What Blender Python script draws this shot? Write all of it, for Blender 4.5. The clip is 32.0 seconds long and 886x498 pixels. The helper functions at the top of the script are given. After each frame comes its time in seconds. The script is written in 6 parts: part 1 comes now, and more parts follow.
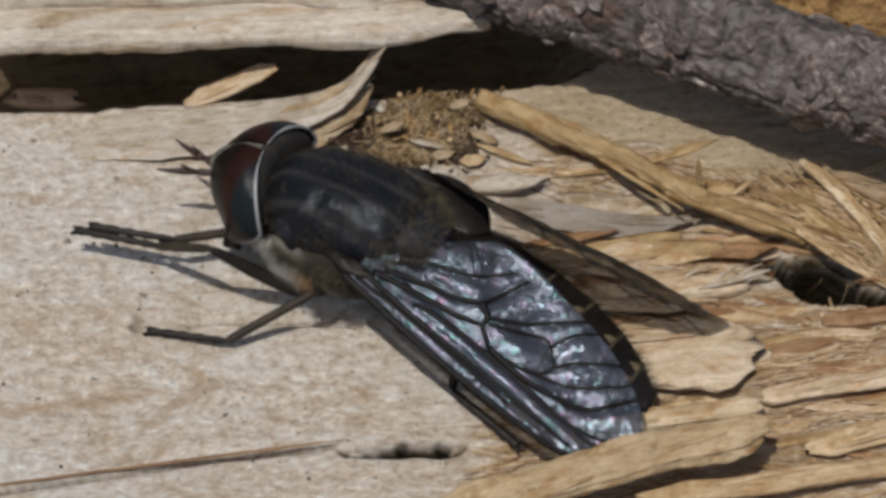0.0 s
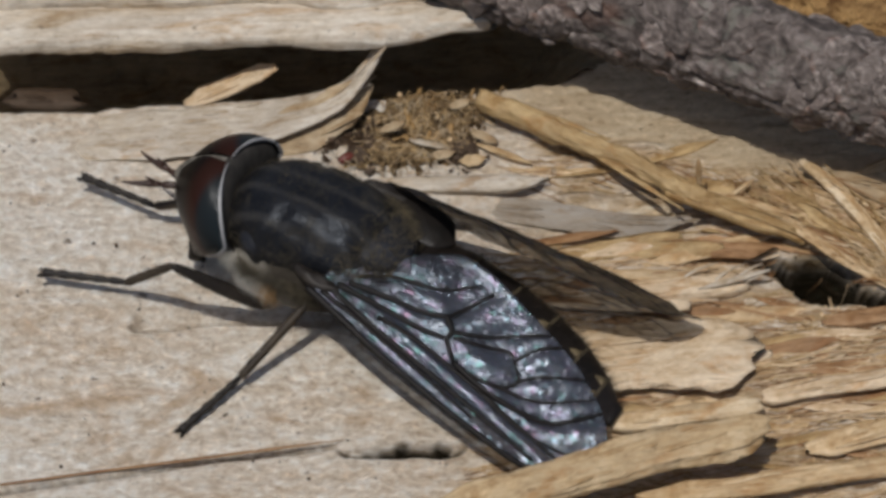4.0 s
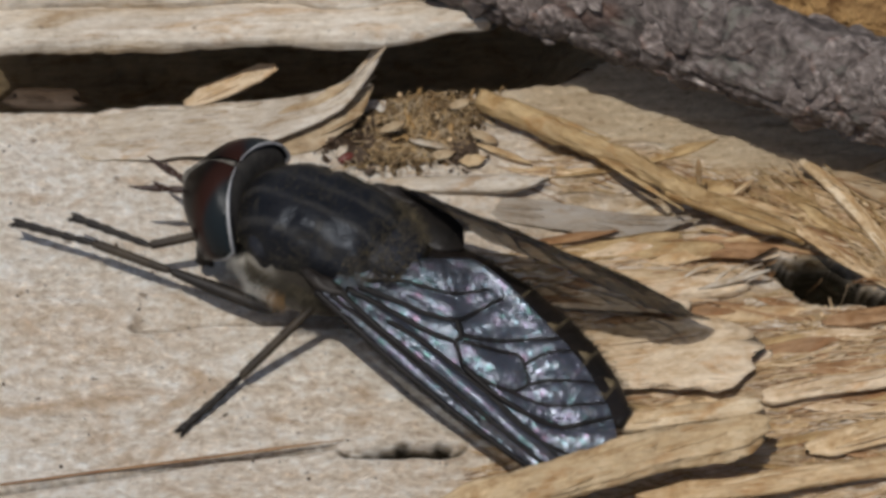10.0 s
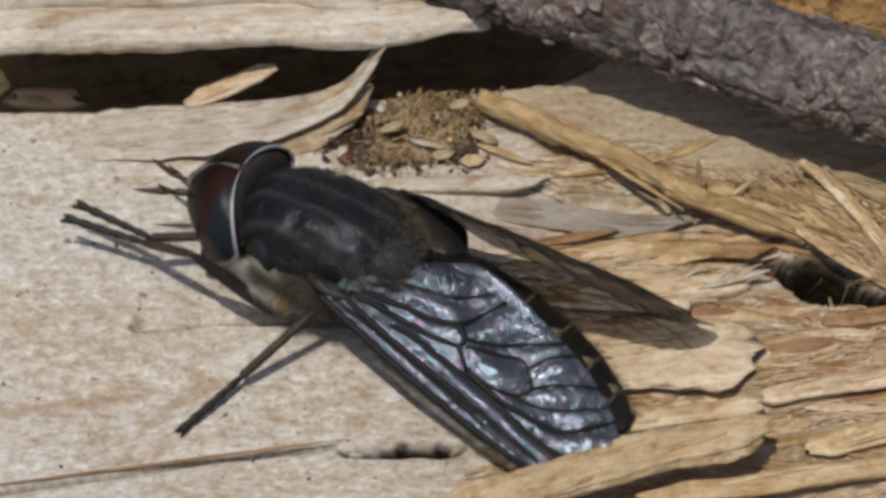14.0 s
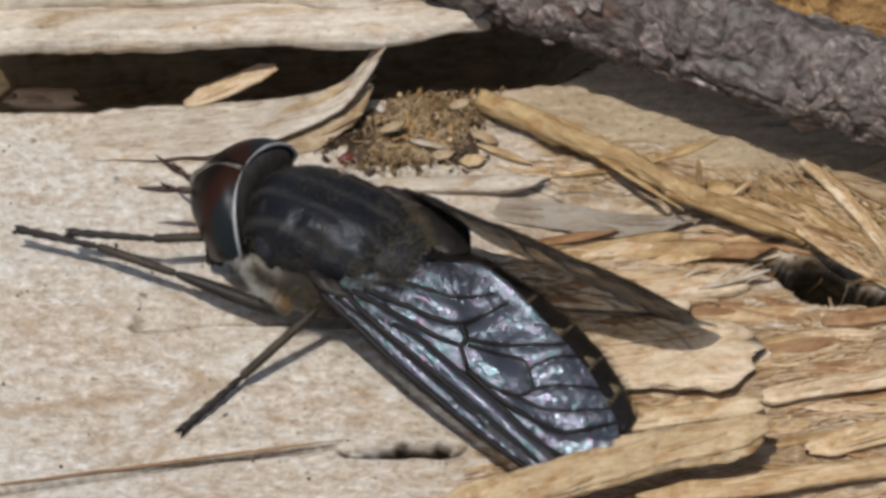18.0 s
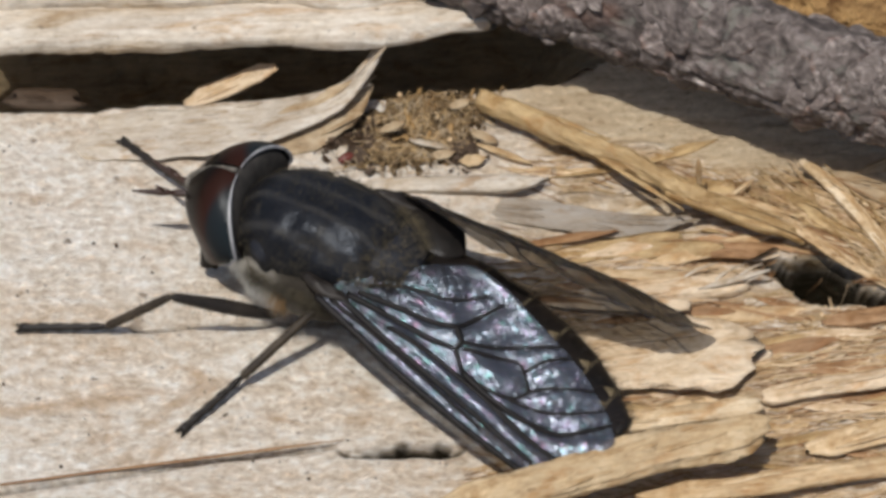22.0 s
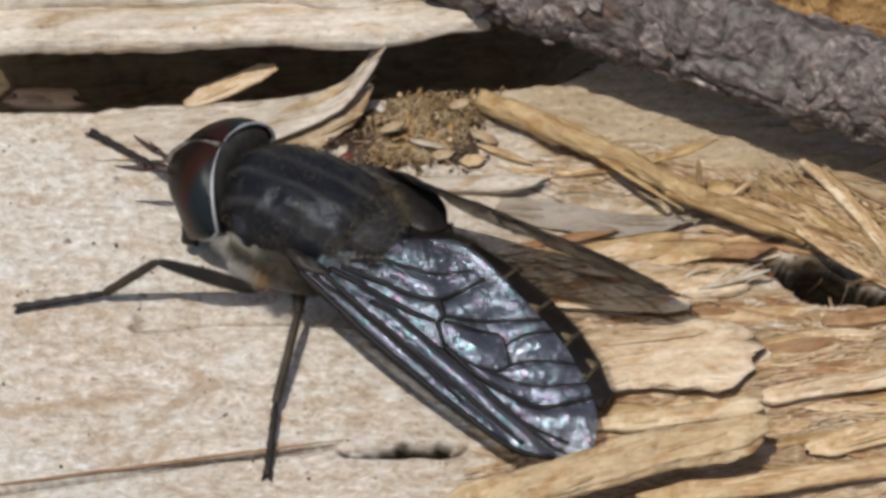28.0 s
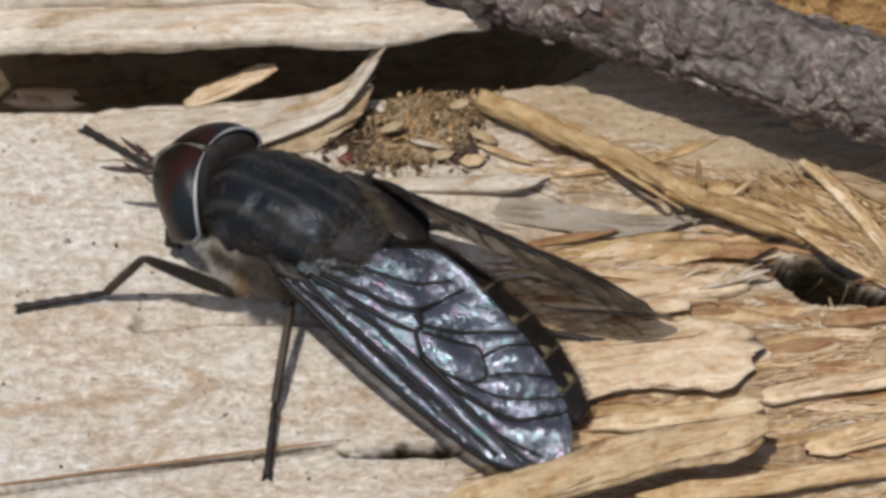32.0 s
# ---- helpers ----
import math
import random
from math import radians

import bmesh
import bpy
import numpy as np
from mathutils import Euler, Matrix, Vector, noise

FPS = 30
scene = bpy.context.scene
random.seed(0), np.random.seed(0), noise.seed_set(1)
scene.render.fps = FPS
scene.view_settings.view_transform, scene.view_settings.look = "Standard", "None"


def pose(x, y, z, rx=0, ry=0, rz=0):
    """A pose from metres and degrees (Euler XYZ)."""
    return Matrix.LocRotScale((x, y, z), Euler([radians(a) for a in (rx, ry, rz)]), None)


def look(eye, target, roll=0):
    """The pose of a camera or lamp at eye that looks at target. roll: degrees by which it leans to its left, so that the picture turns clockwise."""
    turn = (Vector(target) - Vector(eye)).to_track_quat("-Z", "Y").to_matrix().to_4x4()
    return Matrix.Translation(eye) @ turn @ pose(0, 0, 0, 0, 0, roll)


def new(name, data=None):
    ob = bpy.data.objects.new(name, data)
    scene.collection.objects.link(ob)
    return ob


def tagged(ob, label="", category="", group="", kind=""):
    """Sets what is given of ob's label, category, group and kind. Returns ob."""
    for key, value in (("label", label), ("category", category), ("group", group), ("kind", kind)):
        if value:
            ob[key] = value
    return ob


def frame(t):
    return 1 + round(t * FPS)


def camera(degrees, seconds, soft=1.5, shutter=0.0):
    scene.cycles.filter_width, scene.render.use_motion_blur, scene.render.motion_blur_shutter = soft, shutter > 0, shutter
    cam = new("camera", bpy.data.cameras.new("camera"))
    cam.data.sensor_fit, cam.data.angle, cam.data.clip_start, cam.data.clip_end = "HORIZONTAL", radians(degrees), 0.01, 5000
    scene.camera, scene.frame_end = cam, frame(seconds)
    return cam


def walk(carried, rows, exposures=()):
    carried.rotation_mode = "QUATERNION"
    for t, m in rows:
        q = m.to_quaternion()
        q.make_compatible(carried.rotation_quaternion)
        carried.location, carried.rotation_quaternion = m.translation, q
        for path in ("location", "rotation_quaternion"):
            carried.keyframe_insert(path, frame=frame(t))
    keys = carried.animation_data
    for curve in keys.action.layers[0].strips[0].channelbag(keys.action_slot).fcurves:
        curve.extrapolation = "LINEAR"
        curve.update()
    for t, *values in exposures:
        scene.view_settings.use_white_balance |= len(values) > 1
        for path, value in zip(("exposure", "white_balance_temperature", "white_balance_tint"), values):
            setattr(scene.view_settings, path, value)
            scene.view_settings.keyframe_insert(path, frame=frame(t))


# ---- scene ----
# Macro plan: lengths in millimetres, turned into metres by MM. x along the wood grain, y away from the camera, z up from the wood's face.
MM = 0.001
cam = camera(12.0, 32.0, soft=3.6, shutter=0.5)
STAND = look((0, -119.868 * MM, 142.853 * MM), (0, 0, 0))
walk(cam, [(0, STAND), (32.0, STAND)], exposures=[(0, -0.70), (8, -0.69), (13, -0.58), (19, -0.36), (23, -0.25), (32, -0.30)])

# ---- light: high clear sun, blue sky ----
SUN = Vector((-0.21, -0.24, 1.0)).normalized()
world = bpy.data.worlds.new("sky")
scene.world = world
world.use_nodes = True
wn = world.node_tree.nodes
sky = wn.new("ShaderNodeTexSky")
sky.sky_type, sky.sun_disc = "NISHITA", False
sky.air_density, sky.dust_density, sky.ozone_density = 1.0, 2.2, 0.6
sky.sun_elevation, sky.sun_rotation = math.asin(SUN.z), math.atan2(SUN.x, SUN.y)
wn["Background"].inputs["Strength"].default_value = 0.098
world.node_tree.links.new(sky.outputs[0], wn["Background"].inputs["Color"])
lamp = bpy.data.lights.new("sun", "SUN")
lamp.energy, lamp.angle, lamp.color = 3.85, radians(1.0), (1.0, 0.975, 0.94)
sun = new("sun", lamp)
sun.matrix_world = look(tuple(SUN * 0.4), (0, 0, 0))



# ---- noise on arrays ----
def hashed(i, j, seed):
    h = np.sin(i * 127.1 + j * 311.7 + seed * 74.7) * 43758.5453
    return h - np.floor(h)


def grain(x, y, seed=0):
    """Smooth value noise, -1 to 1."""
    x, y = np.asarray(x, float), np.asarray(y, float)
    i, j = np.floor(x), np.floor(y)
    u, v = x - i, y - j
    u, v = u * u * (3 - 2 * u), v * v * (3 - 2 * v)
    a = hashed(i, j, seed) * (1 - u) + hashed(i + 1, j, seed) * u
    b = hashed(i, j + 1, seed) * (1 - u) + hashed(i + 1, j + 1, seed) * u
    return (a * (1 - v) + b * v) * 2 - 1


def layered(x, y, seed=0, octaves=4):
    total, gain = 0, 1.0
    for k in range(octaves):
        total = total + gain * grain(x * 2 ** k, y * 2 ** k, seed + 13 * k)
        gain *= 0.5
    return total


def step(x, a, b):
    u = np.clip((x - a) / (b - a), 0, 1)
    return u * u * (3 - 2 * u)


# ---- materials ----
def material(name):
    m = bpy.data.materials.new(name)
    m.use_nodes = True
    t = m.node_tree
    return m, t, t.nodes["Principled BSDF"]


def add(t, kind, **inputs):
    n = t.nodes.new("ShaderNode" + kind)
    for key, value in inputs.items():
        n.inputs[key.replace("_", " ")].default_value = value
    return n


def coords(t, scale, space="Object", turn=0.0):
    c = t.nodes.new("ShaderNodeTexCoord")
    m = t.nodes.new("ShaderNodeMapping")
    m.inputs["Scale"].default_value = scale
    m.inputs["Rotation"].default_value = (0, 0, radians(turn))
    t.links.new(c.outputs[space], m.inputs["Vector"])
    return m.outputs[0]


def noise_of(t, vector, scale=1.0, detail=4.0, rough=0.55, distort=0.0):
    n = add(t, "TexNoise", Scale=scale, Detail=detail, Roughness=rough, Distortion=distort)
    t.links.new(vector, n.inputs["Vector"])
    return n.outputs["Fac"]


def ramp(t, fac, stops):
    r = t.nodes.new("ShaderNodeValToRGB")
    e = r.color_ramp.elements
    while len(e) < len(stops):
        e.new(0.5)
    for k, (p, c) in enumerate(stops):
        e[k].position, e[k].color = p, (*c, 1)
    t.links.new(fac, r.inputs[0])
    return r.outputs[0]


def blend(t, a, b, fac, how="MIX"):
    n = t.nodes.new("ShaderNodeMix")
    n.data_type, n.blend_type = "RGBA", how
    for socket, value in ((n.inputs["Factor"], fac), (n.inputs["A"], a), (n.inputs["B"], b)):
        if isinstance(value, (int, float)):
            socket.default_value = value
        elif isinstance(value, tuple):
            socket.default_value = (*value, 1)
        else:
            t.links.new(value, socket)
    return n.outputs["Result"]


def relief(t, bsdf, height, depth, strength=1.0):
    b = add(t, "Bump", Strength=strength, Distance=depth)
    t.links.new(height, b.inputs["Height"])
    t.links.new(b.outputs[0], bsdf.inputs["Normal"])


def wood(name, pale, mid, deep, rough=0.62, turn=0.0, vary=0.0, specks=0.5, stretch=1.0, grainy=0.75):
    """Weathered split wood: long fibres, stains, fine pores."""
    m, t, s = material(name)
    fibre = noise_of(t, coords(t, (260 / stretch, 3400, 3400), turn=turn), 1, 5, 0.66, 0.3)
    stain = noise_of(t, coords(t, (95, 260, 260), turn=turn), 1, 3, 0.6, 0.8)
    fleck = noise_of(t, coords(t, (1300, 2300, 2300), turn=turn), 1, 3, 0.6)
    dim = tuple(0.45 * a + 0.55 * b for a, b in zip(deep, mid))
    tone = ramp(t, fibre, [(0.24, dim), (0.42, mid), (0.58, pale), (0.80, tuple(min(0.9, c * 1.12) for c in pale))])
    soiled = ramp(t, stain, [(0.36, tuple(c * 0.80 for c in mid)), (0.55, pale), (0.74, mid)])
    col = blend(t, tone, soiled, 0.45)
    blotch = noise_of(t, coords(t, (330 / stretch, 620, 620), turn=turn), 1, 5, 0.7, 0.5)
    col = blend(t, col, ramp(t, blotch, [(0.34, (0.66, 0.52, 0.36)), (0.46, (0.98, 0.92, 0.84)), (0.57, (1.08, 1.07, 1.06)), (0.68, (0.90, 0.74, 0.58))]), 1.0, "MULTIPLY")
    grit = noise_of(t, coords(t, (1500, 2600, 2600), turn=turn), 1, 5, 0.75, 0.2)
    col = blend(t, col, ramp(t, grit, [(0.30, (0.56, 0.48, 0.40)), (0.45, (0.93, 0.90, 0.86)), (0.57, (1.08, 1.07, 1.06)), (0.70, (1.30, 1.28, 1.25))]), grainy, "MULTIPLY")
    pores = ramp(t, fleck, [(0.27, (0.30, 0.25, 0.21)), (0.36, (1, 1, 1))])
    col = blend(t, col, pores, specks, "MULTIPLY")
    if vary:
        info = t.nodes.new("ShaderNodeObjectInfo")
        each = ramp(t, info.outputs["Random"], [(0.0, (1, 0.93, 0.83)), (0.5, (1, 1, 1)), (1.0, (0.80, 0.70, 0.56))])
        col = blend(t, col, each, vary, "MULTIPLY")
    t.links.new(col, s.inputs["Base Color"])
    s.inputs["Roughness"].default_value = rough
    s.inputs["Specular IOR Level"].default_value = 0.35
    fine = noise_of(t, coords(t, (900, 5200, 5200), turn=turn), 1, 4, 0.65, 0.3)
    relief(t, s, blend(t, blend(t, fibre, fine, 0.6), grit, 0.5), 0.0003, 0.8)
    return m


def face_wood():
    """The log's open face: pale and speckled where smooth, straw to ochre where torn."""
    m, t, s = material("weathered pale wood")
    mottle = noise_of(t, coords(t, (1300, 1900, 1900), turn=-10), 1, 7, 0.8, 0.2)
    fibre = noise_of(t, coords(t, (240, 1900, 1900), turn=-8), 1, 5, 0.66, 0.7)
    patch = noise_of(t, coords(t, (75, 150, 150), turn=-8), 1, 3, 0.6, 0.9)
    pale = ramp(t, mottle, [(0.32, (0.36, 0.255, 0.165)), (0.42, (0.60, 0.485, 0.36)), (0.51, (0.79, 0.705, 0.59)), (0.60, (0.93, 0.905, 0.84))])
    warm = ramp(t, patch, [(0.36, (0.66, 0.51, 0.355)), (0.50, (0.78, 0.70, 0.585)), (0.66, (0.85, 0.81, 0.735))])
    pale = blend(t, pale, warm, 0.38)
    ochre = noise_of(t, coords(t, (190, 330, 330), turn=-8), 1, 4, 0.65, 1.0)
    pale = blend(t, pale, (0.50, 0.335, 0.19), ramp(t, ochre, [(0.57, (0, 0, 0)), (0.70, (0.75, 0.75, 0.75))]))
    straw = ramp(t, fibre, [(0.30, (0.20, 0.115, 0.05)), (0.42, (0.40, 0.265, 0.13)), (0.54, (0.60, 0.455, 0.28)), (0.68, (0.80, 0.72, 0.57))])
    bloom = noise_of(t, coords(t, (280, 620, 620), turn=-8), 1, 5, 0.7, 0.6)
    straw = blend(t, straw, pale, ramp(t, bloom, [(0.42, (0, 0, 0)), (0.58, (0.85, 0.85, 0.85))]))
    shelf = ramp(t, fibre, [(0.25, (0.43, 0.315, 0.19)), (0.5, (0.59, 0.465, 0.305)), (0.75, (0.67, 0.56, 0.40))])
    c = t.nodes.new("ShaderNodeTexCoord")
    sep = t.nodes.new("ShaderNodeSeparateXYZ")
    t.links.new(c.outputs["Object"], sep.inputs[0])
    edge = t.nodes.new("ShaderNodeMath")
    edge.operation = "MULTIPLY_ADD"
    edge.inputs[1].default_value = 0.016
    t.links.new(patch, edge.inputs[0])
    t.links.new(sep.outputs["X"], edge.inputs[2])
    torn = t.nodes.new("ShaderNodeMapRange")
    torn.inputs["From Min"].default_value, torn.inputs["From Max"].default_value = 0.0068, 0.0130
    t.links.new(edge.outputs[0], torn.inputs["Value"])
    col = blend(t, pale, straw, torn.outputs[0])
    lean = t.nodes.new("ShaderNodeMath")
    lean.operation = "MULTIPLY_ADD"
    lean.inputs[1].default_value = 0.28
    t.links.new(sep.outputs["X"], lean.inputs[0])
    t.links.new(sep.outputs["Y"], lean.inputs[2])
    far = t.nodes.new("ShaderNodeMapRange")
    far.inputs["From Min"].default_value, far.inputs["From Max"].default_value = 0.0083, 0.0090
    t.links.new(lean.outputs[0], far.inputs["Value"])
    both = t.nodes.new("ShaderNodeMath")
    both.operation = "MULTIPLY"
    t.links.new(far.outputs[0], both.inputs[0])
    t.links.new(torn.outputs[0], both.inputs[1])
    col = blend(t, col, shelf, both.outputs[0])
    col = blend(t, col, ramp(t, fibre, [(0.25, (0.62, 0.52, 0.42)), (0.45, (1, 1, 1))]), 0.4, "MULTIPLY")
    speck = noise_of(t, coords(t, (1500, 2300, 2300), turn=-8), 1, 2, 0.5)
    col = blend(t, col, ramp(t, speck, [(0.24, (0.22, 0.17, 0.13)), (0.31, (1, 1, 1))]), 0.85, "MULTIPLY")
    # near-black mixed into holes and cracks: their shade, painted along with dark dirt
    shade_mask = t.nodes.new("ShaderNodeAttribute")
    shade_mask.attribute_name = "recess_shade"
    col = blend(t, col, ramp(t, fibre, [(0.3, (0.008, 0.007, 0.004)), (0.7, (0.035, 0.026, 0.015))]), shade_mask.outputs["Fac"])
    grit = noise_of(t, coords(t, (2100, 2900, 2900), turn=-8), 1, 5, 0.75, 0.3)
    # grain contrast; its bright end paints white glints into the base colour
    col = blend(t, col, ramp(t, grit, [(0.30, (0.60, 0.52, 0.45)), (0.44, (0.95, 0.93, 0.90)), (0.56, (1.06, 1.05, 1.05)), (0.68, (1.40, 1.39, 1.38))]), 1.0, "MULTIPLY")
    t.links.new(col, s.inputs["Base Color"])
    t.links.new(ramp(t, grit, [(0.40, (0.68, 0.68, 0.68)), (0.62, (0.36, 0.36, 0.36))]), s.inputs["Roughness"])
    t.links.new(ramp(t, shade_mask.outputs["Fac"], [(0.0, (0.55, 0.55, 0.55)), (0.6, (0.03, 0.03, 0.03))]), s.inputs["Specular IOR Level"])
    fine = noise_of(t, coords(t, (1400, 3600, 3600), turn=-8), 1, 5, 0.72, 0.3)
    relief(t, s, blend(t, blend(t, mottle, fine, 0.5), grit, 0.4), 0.00065, 0.9)
    return m


def plain(name, a, b, scale, rough=0.5, spec=0.5, bump=0.0, metal=0.0, stretch=(1, 1, 1)):
    m, t, s = material(name)
    n = noise_of(t, coords(t, tuple(scale * k for k in stretch)), 1, 4, 0.6)
    t.links.new(ramp(t, n, [(0.32, a), (0.68, b)]), s.inputs["Base Color"])
    s.inputs["Roughness"].default_value, s.inputs["Specular IOR Level"].default_value, s.inputs["Metallic"].default_value = rough, spec, metal
    if bump:
        relief(t, s, noise_of(t, coords(t, tuple(2.3 * scale * k for k in stretch)), 1, 3, 0.6), bump)
    return m


M_FACE = face_wood()
M_SPLINTER = wood("torn straw wood", (0.75, 0.64, 0.47), (0.52, 0.38, 0.215), (0.29, 0.18, 0.085), vary=0.9, specks=0.4)
M_STRIP = wood("ochre wood fibre", (0.52, 0.385, 0.205), (0.37, 0.255, 0.12), (0.22, 0.135, 0.055), rough=0.42, specks=0.3, stretch=0.8, grainy=0.8)
# grey stands for shadow on pale wood, painted as a colour
M_STRIP_SHADOW = wood("strip-shadow grey wood", (0.36, 0.325, 0.28), (0.30, 0.265, 0.22), (0.20, 0.17, 0.135), specks=0.3, grainy=0.4)
M_SLAB = wood("silvered pale wood", (0.68, 0.635, 0.555), (0.53, 0.455, 0.36), (0.28, 0.21, 0.145), specks=0.7, stretch=2.6)
M_UNDER = wood("brown torn wood", (0.50, 0.41, 0.285), (0.37, 0.28, 0.175), (0.18, 0.125, 0.07), specks=0.4)
M_SHARD = wood("grey cream wood", (0.61, 0.57, 0.50), (0.49, 0.43, 0.355), (0.25, 0.19, 0.135), specks=0.5)
M_FLAKE = wood("tan flaked wood", (0.74, 0.635, 0.49), (0.63, 0.50, 0.345), (0.43, 0.305, 0.185), vary=0.5, specks=0.5)
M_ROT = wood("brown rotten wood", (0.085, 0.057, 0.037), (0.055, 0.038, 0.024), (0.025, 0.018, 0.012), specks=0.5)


def bark(name):
    m, t, s = material(name)
    big = noise_of(t, coords(t, (480, 560, 560)), 1, 5, 0.62, 2.2)
    small = noise_of(t, coords(t, (1300, 1700, 1700)), 1, 4, 0.65, 0.4)
    col = ramp(t, big, [(0.34, (0.085, 0.068, 0.058)), (0.44, (0.185, 0.152, 0.132)), (0.54, (0.31, 0.265, 0.235)), (0.64, (0.50, 0.435, 0.395))])
    col = blend(t, col, ramp(t, small, [(0.35, (0.35, 0.30, 0.28)), (0.55, (1, 1, 1))]), 0.75, "MULTIPLY")
    rust = noise_of(t, coords(t, (210, 300, 300)), 1.3, 2, 0.5)
    col = blend(t, col, (0.30, 0.17, 0.12), ramp(t, rust, [(0.60, (0, 0, 0)), (0.72, (0.75, 0.75, 0.75))]))
    lichen = noise_of(t, coords(t, (300, 420, 420)), 1.7, 4, 0.65, 0.8)
    col = blend(t, col, (0.34, 0.35, 0.29), ramp(t, lichen, [(0.56, (0, 0, 0)), (0.66, (0.7, 0.7, 0.7))]))
    info = t.nodes.new("ShaderNodeObjectInfo")
    col = blend(t, col, ramp(t, info.outputs["Random"], [(0.0, (0.50, 0.47, 0.46)), (0.6, (0.82, 0.80, 0.79)), (1.0, (1.22, 1.18, 1.18))]), 1.0, "MULTIPLY")
    t.links.new(col, s.inputs["Base Color"])
    s.inputs["Roughness"].default_value = 0.75
    relief(t, s, blend(t, big, small, 0.5), 0.0006, 0.9)
    return m


M_BARK = bark("grey scaly bark")
# dirt colour taken down to black so that it also paints the hole's shade
M_HOLE = plain("black hole-shade dirt", (0.008, 0.008, 0.005), (0.03, 0.028, 0.016), 900, 0.95, 0.1, 0.0002)
# decayed wood tone with the cleft's shade put into the colour
M_LINING = wood("shade-darkened cleft wood", (0.24, 0.19, 0.115), (0.145, 0.11, 0.065), (0.05, 0.038, 0.02), specks=0.5)
M_RUST = plain("orange rotten bark", (0.13, 0.06, 0.02), (0.52, 0.32, 0.13), 900, 0.8, 0.2, 0.0008)
M_CRUMB = plain("brown frass", (0.045, 0.028, 0.013), (0.24, 0.16, 0.08), 1100, 0.8, 0.2, 0.0001)
M_SOIL = plain("forest soil", (0.03, 0.022, 0.015), (0.10, 0.07, 0.045), 60, 0.95, 0.1, 0.004)
M_TAN = wood("tan fibrous wood", (0.60, 0.475, 0.305), (0.48, 0.355, 0.205), (0.29, 0.19, 0.095), specks=0.5)
M_RUSSET = wood("russet torn wood", (0.42, 0.27, 0.15), (0.28, 0.165, 0.085), (0.13, 0.07, 0.035), vary=0.6, specks=0.4)
M_RED = plain("dull red seed coat", (0.10, 0.022, 0.016), (0.18, 0.045, 0.03), 900, 0.5)

# the fly's skin
M_CHITIN = plain("blue-black chitin", (0.010, 0.011, 0.015), (0.022, 0.024, 0.031), 700, 0.55, 0.25, 0.00006)
M_LEG = plain("black-brown leg", (0.010, 0.008, 0.007), (0.028, 0.022, 0.017), 900, 0.55, 0.3, 0.00003)
M_TIBIA = plain("brown shin", (0.022, 0.016, 0.011), (0.06, 0.044, 0.028), 700, 0.55, 0.3, 0.00003)
M_ANTENNA = plain("reddish brown horn", (0.022, 0.011, 0.008), (0.055, 0.025, 0.015), 900, 0.5)
M_RIM = plain("silvery eye margin", (0.26, 0.26, 0.27), (0.44, 0.43, 0.42), 1500, 0.45)
M_DUST = plain("grey dusted face", (0.022, 0.020, 0.018), (0.065, 0.058, 0.05), 1100, 0.8, 0.2)


def flank_skin():
    """Dark side of the chest with a pale dusted patch in front of the wing root."""
    m, t, s = material("grey woolly flank")
    n = noise_of(t, coords(t, (650, 650, 650)), 1, 4, 0.6)
    dark = ramp(t, n, [(0.32, (0.022, 0.018, 0.014)), (0.68, (0.075, 0.063, 0.048))])
    pale = ramp(t, n, [(0.32, (0.20, 0.18, 0.15)), (0.68, (0.44, 0.41, 0.355))])
    c = t.nodes.new("ShaderNodeTexCoord")
    sep = t.nodes.new("ShaderNodeSeparateXYZ")
    t.links.new(c.outputs["Object"], sep.inputs[0])
    lean = t.nodes.new("ShaderNodeMath")
    lean.operation = "MULTIPLY_ADD"
    lean.inputs[1].default_value = -1.2
    t.links.new(sep.outputs["Z"], lean.inputs[0])
    t.links.new(sep.outputs["X"], lean.inputs[2])
    where = t.nodes.new("ShaderNodeMapRange")
    where.inputs["From Min"].default_value, where.inputs["From Max"].default_value = -0.0034, -0.0014
    t.links.new(lean.outputs[0], where.inputs["Value"])
    t.links.new(blend(t, dark, pale, where.outputs[0]), s.inputs["Base Color"])
    s.inputs["Roughness"].default_value = 0.9
    s.inputs["Specular IOR Level"].default_value = 0.15
    return m


M_PLEURA = flank_skin()
M_BROW = plain("pale dusted brow", (0.06, 0.055, 0.045), (0.20, 0.18, 0.15), 1500, 0.7, 0.2)
M_HAIR_PALE = plain("cream hair", (0.46, 0.43, 0.37), (0.72, 0.68, 0.60), 900, 0.6)
M_HAIR_GOLD = plain("dull gold hair", (0.04, 0.033, 0.02), (0.12, 0.095, 0.055), 900, 0.6)
M_HAIR_TAN = plain("tan hair", (0.075, 0.058, 0.03), (0.17, 0.13, 0.07), 900, 0.6)
M_HAIR_ORANGE = plain("orange hair", (0.28, 0.165, 0.07), (0.44, 0.28, 0.13), 900, 0.6)
M_VEIN = plain("dark wing vein", (0.005, 0.004, 0.0035), (0.012, 0.009, 0.008), 900, 0.5, 0.2)
M_MARGIN = plain("brown plate margin", (0.04, 0.031, 0.019), (0.125, 0.10, 0.062), 900, 0.5, 0.3)
M_ABDOMEN = plain("brown-black tergite", (0.006, 0.005, 0.004), (0.018, 0.013, 0.010), 700, 0.42, 0.4, 0.00004)
M_BAND = plain("yellow-brown band", (0.08, 0.06, 0.032), (0.22, 0.17, 0.095), 1100, 0.6, 0.3)


